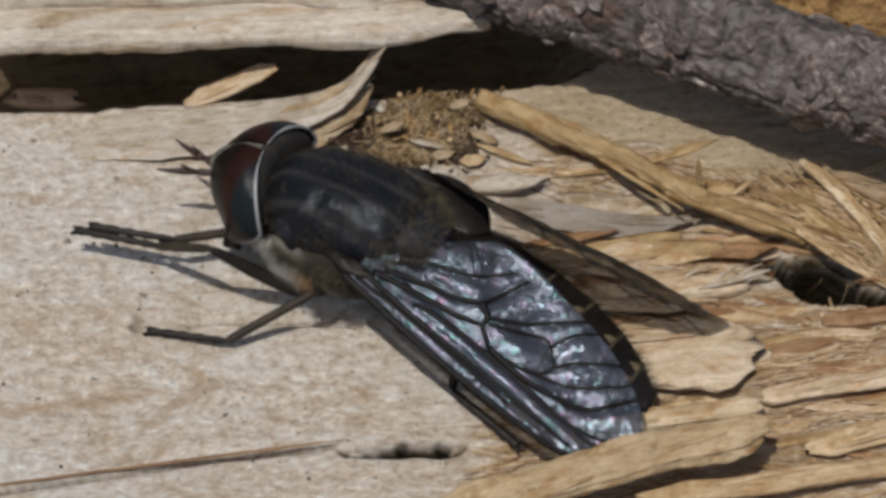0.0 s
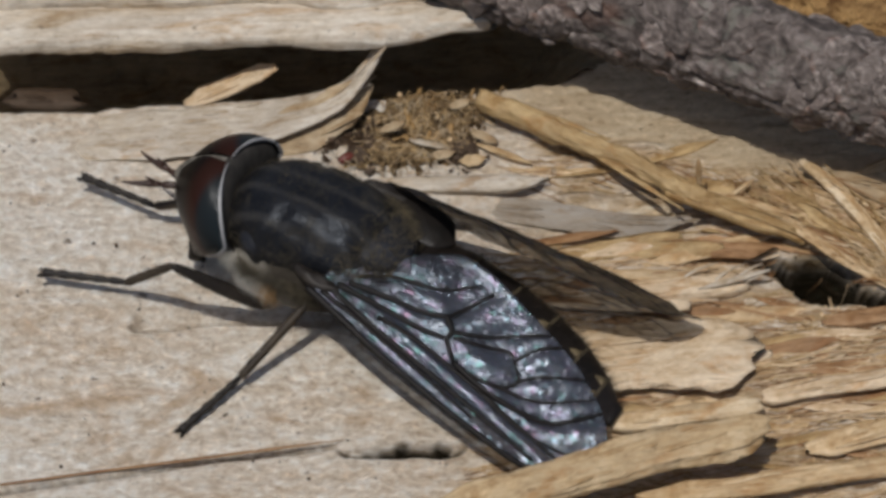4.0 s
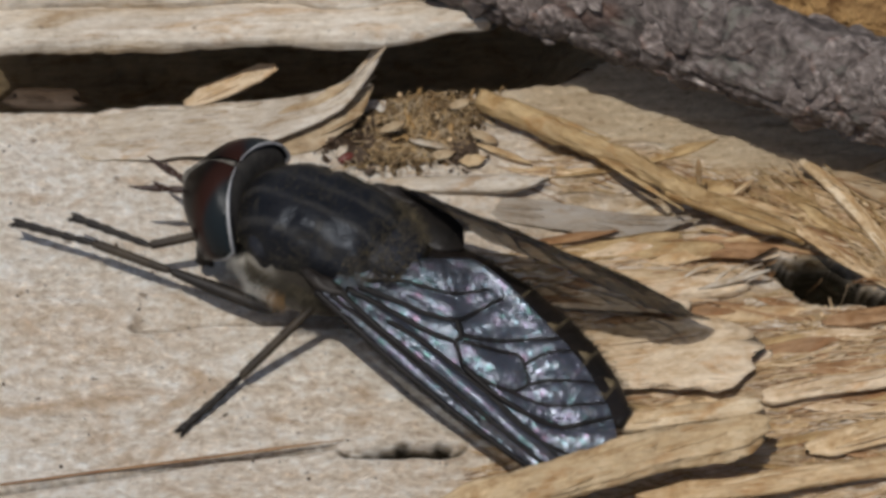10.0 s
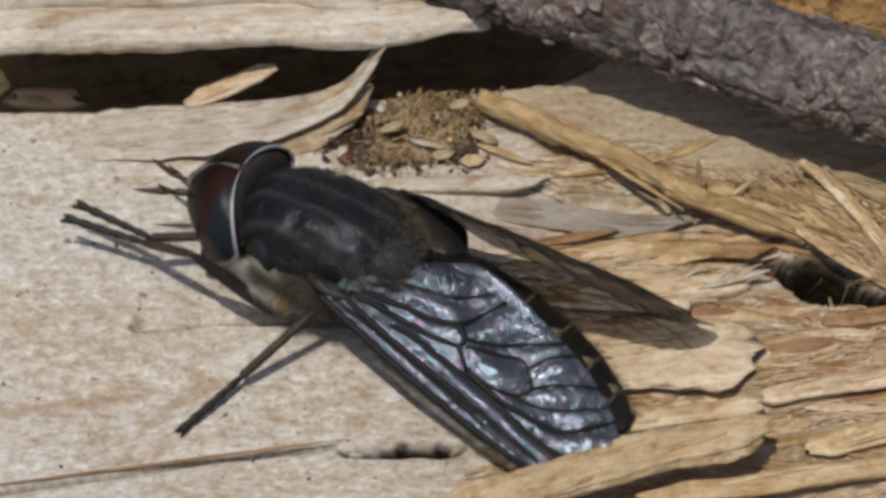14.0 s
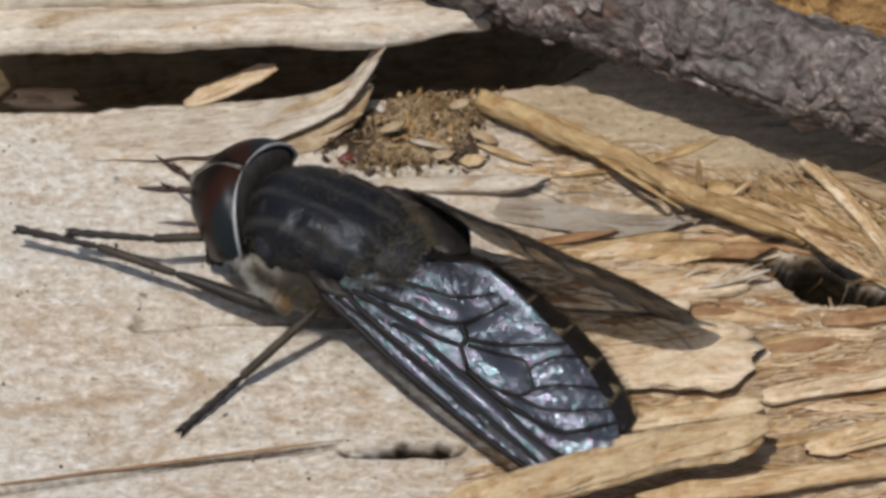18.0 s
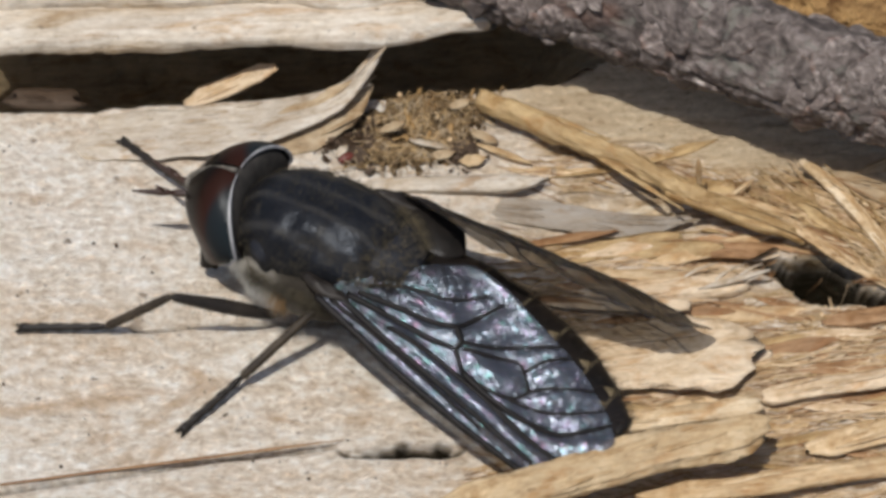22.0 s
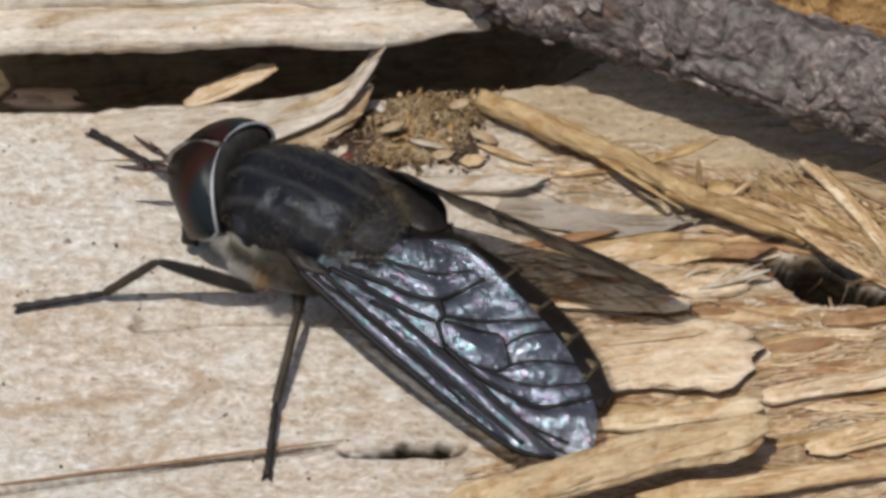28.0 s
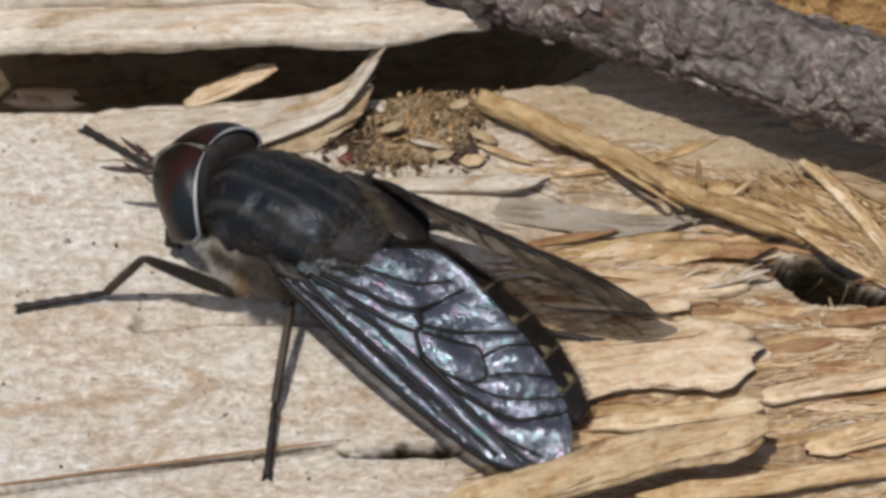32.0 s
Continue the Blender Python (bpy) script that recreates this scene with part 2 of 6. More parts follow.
def scutum_skin():
    """Dark back with four dull grey lengthwise stripes."""
    m, t, s = material("striped dusted back")
    c = t.nodes.new("ShaderNodeTexCoord")
    sep = t.nodes.new("ShaderNodeSeparateXYZ")
    t.links.new(c.outputs["Object"], sep.inputs[0])
    wobble = noise_of(t, coords(t, (350, 500, 500)), 1, 3)
    k = t.nodes.new("ShaderNodeMath")
    k.operation = "MULTIPLY_ADD"
    k.inputs[1].default_value, k.inputs[2].default_value = 0.0006, -0.0003
    t.links.new(wobble, k.inputs[0])
    y = t.nodes.new("ShaderNodeMath")
    y.operation = "ADD"
    t.links.new(sep.outputs["Y"], y.inputs[0])
    t.links.new(k.outputs[0], y.inputs[1])
    p = t.nodes.new("ShaderNodeMath")
    p.operation = "PINGPONG"
    p.inputs[1].default_value = 0.00062
    t.links.new(y.outputs[0], p.inputs[0])
    d = t.nodes.new("ShaderNodeMath")
    d.operation = "DIVIDE"
    d.inputs[1].default_value = 0.00062
    t.links.new(p.outputs[0], d.inputs[0])
    stripe = ramp(t, d.outputs[0], [(0.0, (0.006, 0.006, 0.007)), (0.62, (0.009, 0.009, 0.010)), (0.90, (0.032, 0.030, 0.028))])
    dust = noise_of(t, coords(t, (420, 420, 420)), 1, 4, 0.65)
    col = blend(t, stripe, (0.011, 0.011, 0.013), ramp(t, dust, [(0.42, (0, 0, 0)), (0.66, (0.8, 0.8, 0.8))]))
    bloom = noise_of(t, coords(t, (700, 700, 700)), 1, 5, 0.7, 0.6)
    col = blend(t, col, (0.060, 0.050, 0.034), ramp(t, bloom, [(0.54, (0, 0, 0)), (0.70, (0.55, 0.55, 0.55))]))
    t.links.new(col, s.inputs["Base Color"])
    t.links.new(ramp(t, dust, [(0.40, (0.33, 0.33, 0.33)), (0.60, (0.50, 0.50, 0.50))]), s.inputs["Roughness"])
    s.inputs["Specular IOR Level"].default_value = 0.26
    s.inputs["Specular Tint"].default_value = (0.80, 0.88, 1.0, 1.0)
    relief(t, s, noise_of(t, coords(t, (900, 900, 900)), 1, 5, 0.7), 0.00014, 0.8)
    return m


def eye_skin():
    """Glossy compound eye: black-brown outside, a red-brown ring, slate in the middle by the rim."""
    m, t, s = material("glossy compound eye")
    c = t.nodes.new("ShaderNodeTexCoord")
    mp = t.nodes.new("ShaderNodeMapping")
    mp.vector_type = "POINT"
    mp.inputs["Location"].default_value = (0.17, -0.33, -0.14)
    mp.inputs["Scale"].default_value = (245, 145, 160)
    sep, put, flip = t.nodes.new("ShaderNodeSeparateXYZ"), t.nodes.new("ShaderNodeCombineXYZ"), t.nodes.new("ShaderNodeMath")
    flip.operation = "ABSOLUTE"
    t.links.new(c.outputs["Object"], sep.inputs[0])
    t.links.new(sep.outputs["Y"], flip.inputs[0])
    t.links.new(sep.outputs["X"], put.inputs["X"])
    t.links.new(flip.outputs[0], put.inputs["Y"])
    t.links.new(sep.outputs["Z"], put.inputs["Z"])
    t.links.new(put.outputs[0], mp.inputs[0])
    ln = t.nodes.new("ShaderNodeVectorMath")
    ln.operation = "LENGTH"
    t.links.new(mp.outputs[0], ln.inputs[0])
    col = ramp(t, ln.outputs["Value"], [(0.0, (0.014, 0.020, 0.023)), (0.30, (0.015, 0.018, 0.020)), (0.38, (0.028, 0.011, 0.008)), (0.48, (0.022, 0.009, 0.006)), (0.58, (0.006, 0.004, 0.003))])
    t.links.new(col, s.inputs["Base Color"])
    s.inputs["Roughness"].default_value = 0.32
    s.inputs["Specular IOR Level"].default_value = 0.07
    v = add(t, "TexVoronoi", Scale=1.0)
    t.links.new(coords(t, (16000, 16000, 16000)), v.inputs["Vector"])
    relief(t, s, v.outputs["Distance"], 0.00001, 0.25)
    return m


def wing_skin(name, opaque, thin, thick):
    """Smoky wrinkled membrane with a thin-film sheen."""
    m, t, s = material(name)
    wr = noise_of(t, coords(t, (3000, 4000, 4000)), 1, 3, 0.65, 0.3)
    glint = noise_of(t, coords(t, (4000, 5200, 5200)), 1.3, 2, 0.6, 0.2)
    smoke = noise_of(t, coords(t, (230, 420, 420)), 1, 3)
    near = t.nodes.new("ShaderNodeAttribute")
    near.attribute_name = "clouding"
    level = t.nodes.new("ShaderNodeMapRange")
    level.inputs["To Min"].default_value, level.inputs["To Max"].default_value = 1.0, 0.12
    t.links.new(near.outputs["Fac"], level.inputs["Value"])
    gloss = t.nodes.new("ShaderNodeMath")
    gloss.operation = "MULTIPLY"
    t.links.new(level.outputs[0], gloss.inputs[0])
    t.links.new(ramp(t, glint, [(0.38, (0.26, 0.26, 0.26)), (0.50, (0.42, 0.42, 0.42)), (0.66, (0.95, 0.95, 0.95))]), gloss.inputs[1])
    t.links.new(gloss.outputs[0], s.inputs["Specular IOR Level"])
    t.links.new(blend(t, ramp(t, smoke, [(0.3, thin), (0.7, thick)]), (0.012, 0.010, 0.009), near.outputs["Fac"]), s.inputs["Base Color"])
    s.inputs["Roughness"].default_value = 0.23
    s.inputs["IOR"].default_value = 2.15
    cover = t.nodes.new("ShaderNodeMapRange")
    cover.inputs["To Min"].default_value, cover.inputs["To Max"].default_value = opaque, 0.68
    t.links.new(near.outputs["Fac"], cover.inputs["Value"])
    t.links.new(cover.outputs[0], s.inputs["Alpha"])
    film = noise_of(t, coords(t, (2300, 3100, 3100)), 1, 2, 0.6)
    t.links.new(ramp(t, film, [(0.32, (0.42, 0.92, 0.85)), (0.41, (0.56, 0.76, 1.0)), (0.50, (0.80, 0.90, 1.0)), (0.60, (0.66, 0.70, 1.0)), (0.70, (0.95, 0.62, 0.90))]), s.inputs["Specular Tint"])
    relief(t, s, wr, 0.00006, 1.0)
    return m


M_SCUTUM, M_EYE = scutum_skin(), eye_skin()
M_WING = wing_skin("smoky wing membrane", 0.45, (0.055, 0.058, 0.070), (0.095, 0.098, 0.115))
M_FOLDED = wing_skin("brown folded membrane", 0.58, (0.016, 0.012, 0.009), (0.045, 0.035, 0.026))


# ---- mesh helpers (millimetres in, metres out) ----
def mesh_of(name, verts, faces, mat, smooth=True):
    me = bpy.data.meshes.new(name)
    v = np.asarray(verts, float) * MM
    me.from_pydata(v.tolist(), [], [tuple(int(k) for k in f) for f in faces])
    me.materials.append(mat)
    if smooth:
        me.shade_smooth()
    me.update()
    return me


def part(name, data, parent, label="", at=None):
    ob = new(name, data)
    ob.parent = parent
    if at is not None:
        ob.matrix_basis = at
    if label:
        ob["label"] = label
    return ob


def place(x, y, z, rx=0, ry=0, rz=0):
    return pose(x * MM, y * MM, z * MM, rx, ry, rz)


def rings_to_mesh(rings, capped=True):
    """A skin over rings of equal count."""
    n = len(rings[0])
    verts = np.concatenate(rings)
    faces = []
    for k in range(len(rings) - 1):
        a, b = k * n, (k + 1) * n
        faces += [(a + i, a + (i + 1) % n, b + (i + 1) % n, b + i) for i in range(n)]
    if capped:
        faces.append(tuple(range(n - 1, -1, -1)))
        faces.append(tuple(range(len(verts) - n, len(verts))))
    return verts, faces


def loft(stations, n=20, power=2.0):
    """A body along x: stations of (x, y, z, half width, half height)."""
    a = np.linspace(0, 2 * math.pi, n, endpoint=False)
    c, s = np.cos(a), np.sin(a)
    c, s = np.sign(c) * np.abs(c) ** (2 / power), np.sign(s) * np.abs(s) ** (2 / power)
    return rings_to_mesh([np.stack([np.full(n, x), y + w * c, z + h * s], 1) for x, y, z, w, h in stations])


def swept(points, radii, n=8):
    """A tube along a line of points."""
    p = np.asarray(points, float)
    d = np.gradient(p, axis=0)
    rings = []
    a = np.linspace(0, 2 * math.pi, n, endpoint=False)
    for q, t, r in zip(p, d, radii):
        t = t / np.linalg.norm(t)
        side = np.cross(t, (0, 0, 1.0) if abs(t[2]) < 0.9 else (0, 1.0, 0))
        side /= np.linalg.norm(side)
        up = np.cross(side, t)
        rings.append(q + r * (np.cos(a)[:, None] * side + np.sin(a)[:, None] * up))
    return rings_to_mesh(rings)


def smooth_stations(keys, count=24):
    """Stations eased through key stations."""
    k = np.asarray(keys, float)
    u = np.linspace(0, len(k) - 1, count)
    i = np.clip(np.floor(u).astype(int), 0, len(k) - 2)
    f = (u - i)[:, None]
    p0, p1, p2, p3 = k[np.maximum(i - 1, 0)], k[i], k[i + 1], k[np.minimum(i + 2, len(k) - 1)]
    out = 0.5 * (2 * p1 + (p2 - p0) * f + (2 * p0 - 5 * p1 + 4 * p2 - p3) * f ** 2 + (3 * p1 - p0 - 3 * p2 + p3) * f ** 3)
    return out


def joined(pieces):
    verts, faces, base = [], [], 0
    for v, f in pieces:
        verts.append(np.asarray(v, float))
        faces += [tuple(k + base for k in face) for face in f]
        base += len(v)
    return np.concatenate(verts), faces


# ---- the split log and the ground ----
CLEFT = np.array([(-21.70, 8.19, 0.00), (-16.30, 8.29, 0.00), (-11.68, 8.50, 0.00), (-7.31, 8.71, 0.00), (-2.42, 9.05, 0.00), (2.99, 9.30, 0.00), (8.20, 10.87, 0.00)])[:, :2]
CRACK = np.array([(-20.12, -13.47, 0.00), (-14.45, -12.52, 0.00), (-8.50, -11.35, 0.00), (-4.43, -10.72, 0.00)])[:, :2]
GAP = np.array([(-4.67, -11.02, 0.00), (-2.02, -11.26, 0.00), (1.11, -10.84, 0.00)])[:, :2]
SEAM = np.array([(-13.52, -4.40, 0.00), (-9.47, -3.90, 0.00), (-3.55, -4.02, 0.00)])[:, :2]
SCAR = np.array([(-13.61, 5.62, 0.00), (-11.07, 5.83, 0.00)])[:, :2]
PIT = (16.60, -1.62, 0.00)
BURROW = (14.85, -0.80, 0.00)
SLOT = (19.0, -2.75, 0.00)
HOLES = ((PIT, 1.35, 1.05, 5.0), (BURROW, 0.85, 0.55, 4.0), (SLOT, 2.3, 0.44, 3.2))
SHELF = (6.84, 2.17, -0.50)
HEAP = (-1.25, 6.88, 0.00)


def along(line, x):
    """The line's y at x, and 1 within its span."""
    y = np.interp(x, line[:, 0], line[:, 1])
    return y, step(x, line[0, 0] - 0.3, line[0, 0] + 0.6) * (1 - step(x, line[-1, 0] - 0.6, line[-1, 0] + 0.3))


def hole_share(x, y, c, rx, ry):
    """0 in a hole's middle, 1 at its ragged rim."""
    return np.maximum(0, ((x - c[0]) / rx) ** 2 + ((y - c[1] + 0.25 * (x - c[0])) / ry) ** 2 + 0.22 * layered(x * 1.2, y * 1.2, 9, 3))


def gap_open(x):
    """How far the gap stands open along its length: ragged, closing at both ends."""
    u = np.clip((x - GAP[0, 0]) / (GAP[-1, 0] - GAP[0, 0]), 0, 1)
    return np.sin(math.pi * u ** 1.5) ** 0.7 * np.clip(0.85 + 0.4 * layered(x * 0.9, x * 0, 33, 3), 0.5, 1.2)


def face_height(x, y):
    """Height of the split face over the plan, in mm."""
    x, y = np.asarray(x, float), np.asarray(y, float)
    g = y - 0.14 * x
    torn = step(x - 0.25 * y, 1.2, 5.0) * (1 - 0.85 * step(y - 8.4 + 0.28 * x, 0.0, 0.7) * (1 - step(x, 13, 16)))
    h = 0.16 * layered(x * 0.08, g * 0.13, 1, 3) + 0.035 * layered(x * 0.25, g * 1.5, 2, 4)
    h = h + torn * (0.30 * layered(x * 0.10, g * 0.55, 3, 4) + 0.12 * (1 - 2 * np.abs(grain(x * 0.14 + 0.5 * grain(x * 0.3, g * 0.7, 8), g * 1.3 + 0.8 * grain(x * 0.22, g * 0.4, 18), 4))) + 0.09 * layered(x * 0.35, g * 5.0, 5, 4) + 0.09 * layered(x * 1.1, g * 2.6, 27, 4))
    wob = 0.12 * layered(x * 0.5, y * 0.2, 6, 3)
    ye, inside = along(CRACK, x)
    d = y - ye - wob * 0.6
    h = h - inside * (0.8 * np.exp(-(d / 0.15) ** 2) + 0.05 * (1 - step(d, -0.1, 0.1)) * step(d, -2.2, -0.6))
    ye, inside = along(GAP, x)
    d = y - ye - wob
    h = h - inside * 3.2 * gap_open(x) * np.exp(-(d / 0.26) ** 2) + inside * 0.12 * np.exp(-((d - 0.4) / 0.2) ** 2)
    ye, inside = along(SEAM, x)
    d = y - ye - wob
    h = h - inside * (0.55 * step(d, -0.04, 0.10) * (1 - step(d, 0.35, 1.5)) + 1.3 * np.exp(-(d / 0.19) ** 2))
    ye, inside = along(SCAR, x)
    h = h - inside * 0.18 * np.exp(-((y - ye - wob * 0.4) / 0.07) ** 2)
    for c, rx, ry, depth in HOLES:
        h = h - depth * np.exp(-hole_share(x, y, c, rx, ry) ** 2 * 0.8)
    ye = np.interp(x, CLEFT[:, 0], CLEFT[:, 1]) + 0.35 * layered(x * 0.35, x * 0.0, 11, 4) * 0.6
    d = y - ye
    left = 1 - step(x, 2.5, 7.0)
    h = h - left * 4.6 * step(d, -0.05, 0.75) - (1 - left) * 0.9 * step(d, 0, 3.0)
    back = step(d, 4.2, 6.0)
    h = h * (1 - back) + back * (2.6 + 0.25 * layered(x * 0.1, y * 0.6, 12, 3))
    q = ((x - HEAP[0]) / 2.9) ** 2 + ((y - HEAP[1]) / 1.5) ** 2
    h = h - 0.9 * np.exp(-q) * (1 + 0.4 * layered(x, y, 14, 3))
    q = ((x - SHELF[0]) / 4.6) ** 2 + ((y - SHELF[1]) / 1.6) ** 2
    h = h - 0.8 * np.exp(-q ** 2)
    q = ((x - 10.6) / 4.4) ** 2 + ((y - 0.35 + 0.08 * (x - 10.6)) / 1.0) ** 2
    h = h - 0.7 * np.exp(-q ** 2)
    h = h - 0.5 * step(-y, 5, 12) * step(x, -2, 6)
    rim = step(np.maximum(np.abs(x) - 40, np.abs(y) - 36), 0, 14)
    return h - 7 * rim ** 2


def log_mesh():
    fine_x = np.arange(-22, 22.01, 0.11)
    fine_y = np.arange(-15, 17.01, 0.11)
    xs = np.concatenate([np.linspace(-60, -22.5, 30), fine_x, np.linspace(22.5, 60, 30)])
    ys = np.concatenate([np.linspace(-52, -15.5, 28), fine_y, np.linspace(17.5, 52, 28)])
    gx, gy = np.meshgrid(xs, ys)
    gz = face_height(gx, gy)
    nx, ny = len(xs), len(ys)
    verts = np.stack([gx, gy, gz], 2).reshape(-1, 3)
    k = (np.arange(ny - 1)[:, None] * nx + np.arange(nx - 1)[None, :]).ravel()
    faces = np.stack([k, k + 1, k + 1 + nx, k + nx], 1).tolist()
    border = list(range(nx)) + [r * nx + nx - 1 for r in range(1, ny)] + [(ny - 1) * nx + c for c in range(nx - 2, -1, -1)] + [r * nx for r in range(ny - 2, 0, -1)]
    low = verts[border].copy()
    low[:, :2] *= 0.96
    low[:, 2] = -40
    base = len(verts)
    verts = np.concatenate([verts, low])
    nb = len(border)
    faces += [(border[(i + 1) % nb], border[i], base + i, base + (i + 1) % nb) for i in range(nb)]
    faces.append(tuple(range(base + nb - 1, base - 1, -1)))
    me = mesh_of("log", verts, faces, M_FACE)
    # share of painted shade: full inside the holes, less along gap, seam and crack
    recess_shade = np.max([1 - step(hole_share(verts[:, 0], verts[:, 1], c, rx, ry), 1.4, 2.5) for c, rx, ry, _ in HOLES], axis=0)
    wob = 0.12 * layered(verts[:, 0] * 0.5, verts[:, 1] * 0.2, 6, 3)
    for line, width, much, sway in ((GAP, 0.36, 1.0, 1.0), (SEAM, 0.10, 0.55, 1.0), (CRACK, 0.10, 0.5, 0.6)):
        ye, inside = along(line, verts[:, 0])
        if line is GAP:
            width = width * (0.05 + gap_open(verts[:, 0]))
        recess_shade = np.maximum(recess_shade, much * inside * (1 - step(np.abs(verts[:, 1] - ye - sway * wob), width, 1.7 * width)))
    layer = me.attributes.new("recess_shade", "FLOAT", "POINT")
    layer.data.foreach_set("value", recess_shade.astype(np.float32))
    return me


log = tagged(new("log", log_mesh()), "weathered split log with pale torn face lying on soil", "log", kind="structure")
ground_v = [(-9000, -9000, -40), (9000, -9000, -40), (9000, 9000, -40), (-9000, 9000, -40)]
ground_data = mesh_of("ground", np.array(ground_v, float) * 4, [(0, 1, 2, 3)], M_SOIL, False)
for vert in ground_data.vertices:
    vert.co.z = -0.0399
tagged(new("ground", ground_data), "dark brown forest soil under the log", "ground", kind="structure")


def sliver_mesh(name, length, width, thick, mat, seed, tip0=0.25, tip1=0.25, ragged=0.6, bow=0.0, sway=0.0, twist=0.0, n=22, blunt=0.25, rib=1.0, lump=0.06):
    """A torn strip of wood along x with fibre ridges and ragged ends."""
    if width > 0.6:
        tip0, tip1, blunt = 0.6 * tip0, 0.6 * tip1, max(blunt, 0.45)
    m = max(10, int(length * 4.5))
    u = np.linspace(0, 1, m)
    a = np.linspace(0, 2 * math.pi, n, endpoint=False)
    prof = blunt + (1 - blunt) * np.minimum(step(u, -0.02, tip0 + 0.001), 1 - step(u, 1 - tip1 - 0.001, 1.02))
    rings = []
    for k in range(m):
        c, s = np.cos(a), np.sin(a)
        c, s = np.sign(c) * np.abs(c) ** 0.75, np.sign(s) * np.abs(s) ** 0.75
        ridge = 1 + rib * 0.13 * grain(a * 2.2 * n / 22, u[k] * length * 0.16, seed) + rib * 0.08 * grain(a * 5.1, u[k] * length * 0.5, seed + 3) + rib * 0.14 * layered(u[k] * length * 0.4, a * 0.4, seed + 5, 3)
        ridge = ridge + lump * layered(u[k] * length * 1.5 + 0 * a, a * 1.9, seed + 11, 3)
        w, t = 0.5 * width * prof[k], 0.5 * thick * (0.35 + 0.65 * prof[k])
        y, z = w * c * ridge, t * s * ridge
        tw = radians(twist) * (u[k] - 0.5)
        y, z = y * math.cos(tw) - z * math.sin(tw), y * math.sin(tw) + z * math.cos(tw)
        end = (u[k] - 0.5) * 2
        x = u[k] * length + ragged * layered(c * 0.5 * width * 1.3 + 7, a * 0, seed + 9, 4) * abs(end) ** 6 * np.sign(end)
        mid = 0.10 * width * grain(u[k] * length * 0.22, 0.0, seed + 7)
        rings.append(np.stack([x, y + mid + sway * math.sin(math.pi * u[k]), z + bow * math.sin(math.pi * u[k])], 1))
    return mesh_of(name, *rings_to_mesh(rings), mat)


def from_to(p0, p1, roll=0.0):
    """The pose of a piece that runs along x from p0 towards p1."""
    a, b = Vector(p0) * MM, Vector(p1) * MM
    x = (b - a).normalized()
    y = Vector((0, 0, 1)).cross(x).normalized()
    m = Matrix((x, y, x.cross(y))).transposed().to_4x4()
    return Matrix.Translation(a) @ m @ Matrix.Rotation(radians(roll), 4, "X")


def span(p0, p1):
    return (Vector(p1) - Vector(p0)).length


STRANDS = {}


def strand_shapes(mat):
    """A few fibre shapes in one material, made once."""
    if mat.name not in STRANDS:
        STRANDS[mat.name] = [(L, sliver_mesh("fibre", L, w, t, mat, 120 + k, tip0=0.3, tip1=0.4, ragged=0.2, n=8, twist=15, bow=0.03)) for k, (L, w, t) in enumerate(((1.4, 0.16, 0.06), (2.4, 0.20, 0.06), (3.8, 0.24, 0.07), (5.5, 0.28, 0.08)))]
    return STRANDS[mat.name]


def strands(host, length, width, thick, seed):
    """Loose fibres lying along a torn piece."""
    if width < 0.8:
        return
    r = np.random.default_rng(500 + seed)
    usable = [s for s in strand_shapes(host.data.materials[0]) if s[0] < 0.7 * length]
    for _ in range(int(2 + 0.35 * length * width ** 0.5)):
        L, shape = usable[int(r.integers(0, len(usable)))]
        x = r.uniform(0.1 * length, 0.95 * length - L)
        y = r.uniform(-0.36, 0.36) * width
        z = 0.5 * thick * (1 - (2 * y / width) ** 4) ** 0.5 * 0.92
        part("fibre", shape, host, at=place(x, y, z, r.uniform(-20, 20), r.normal(0, 1.2), r.normal(0, 3.5)))


def splinter(name, label, category, p0, p1, width, thick, mat, seed, roll=0.0, group="", frayed=True, **more):
    ob = new(name, sliver_mesh(name, span(p0, p1), width, thick, mat, seed, **more))
    ob.matrix_basis = from_to(p0, p1, roll)
    if frayed:
        strands(ob, span(p0, p1), width, thick, seed)
    return tagged(ob, label, category, group)


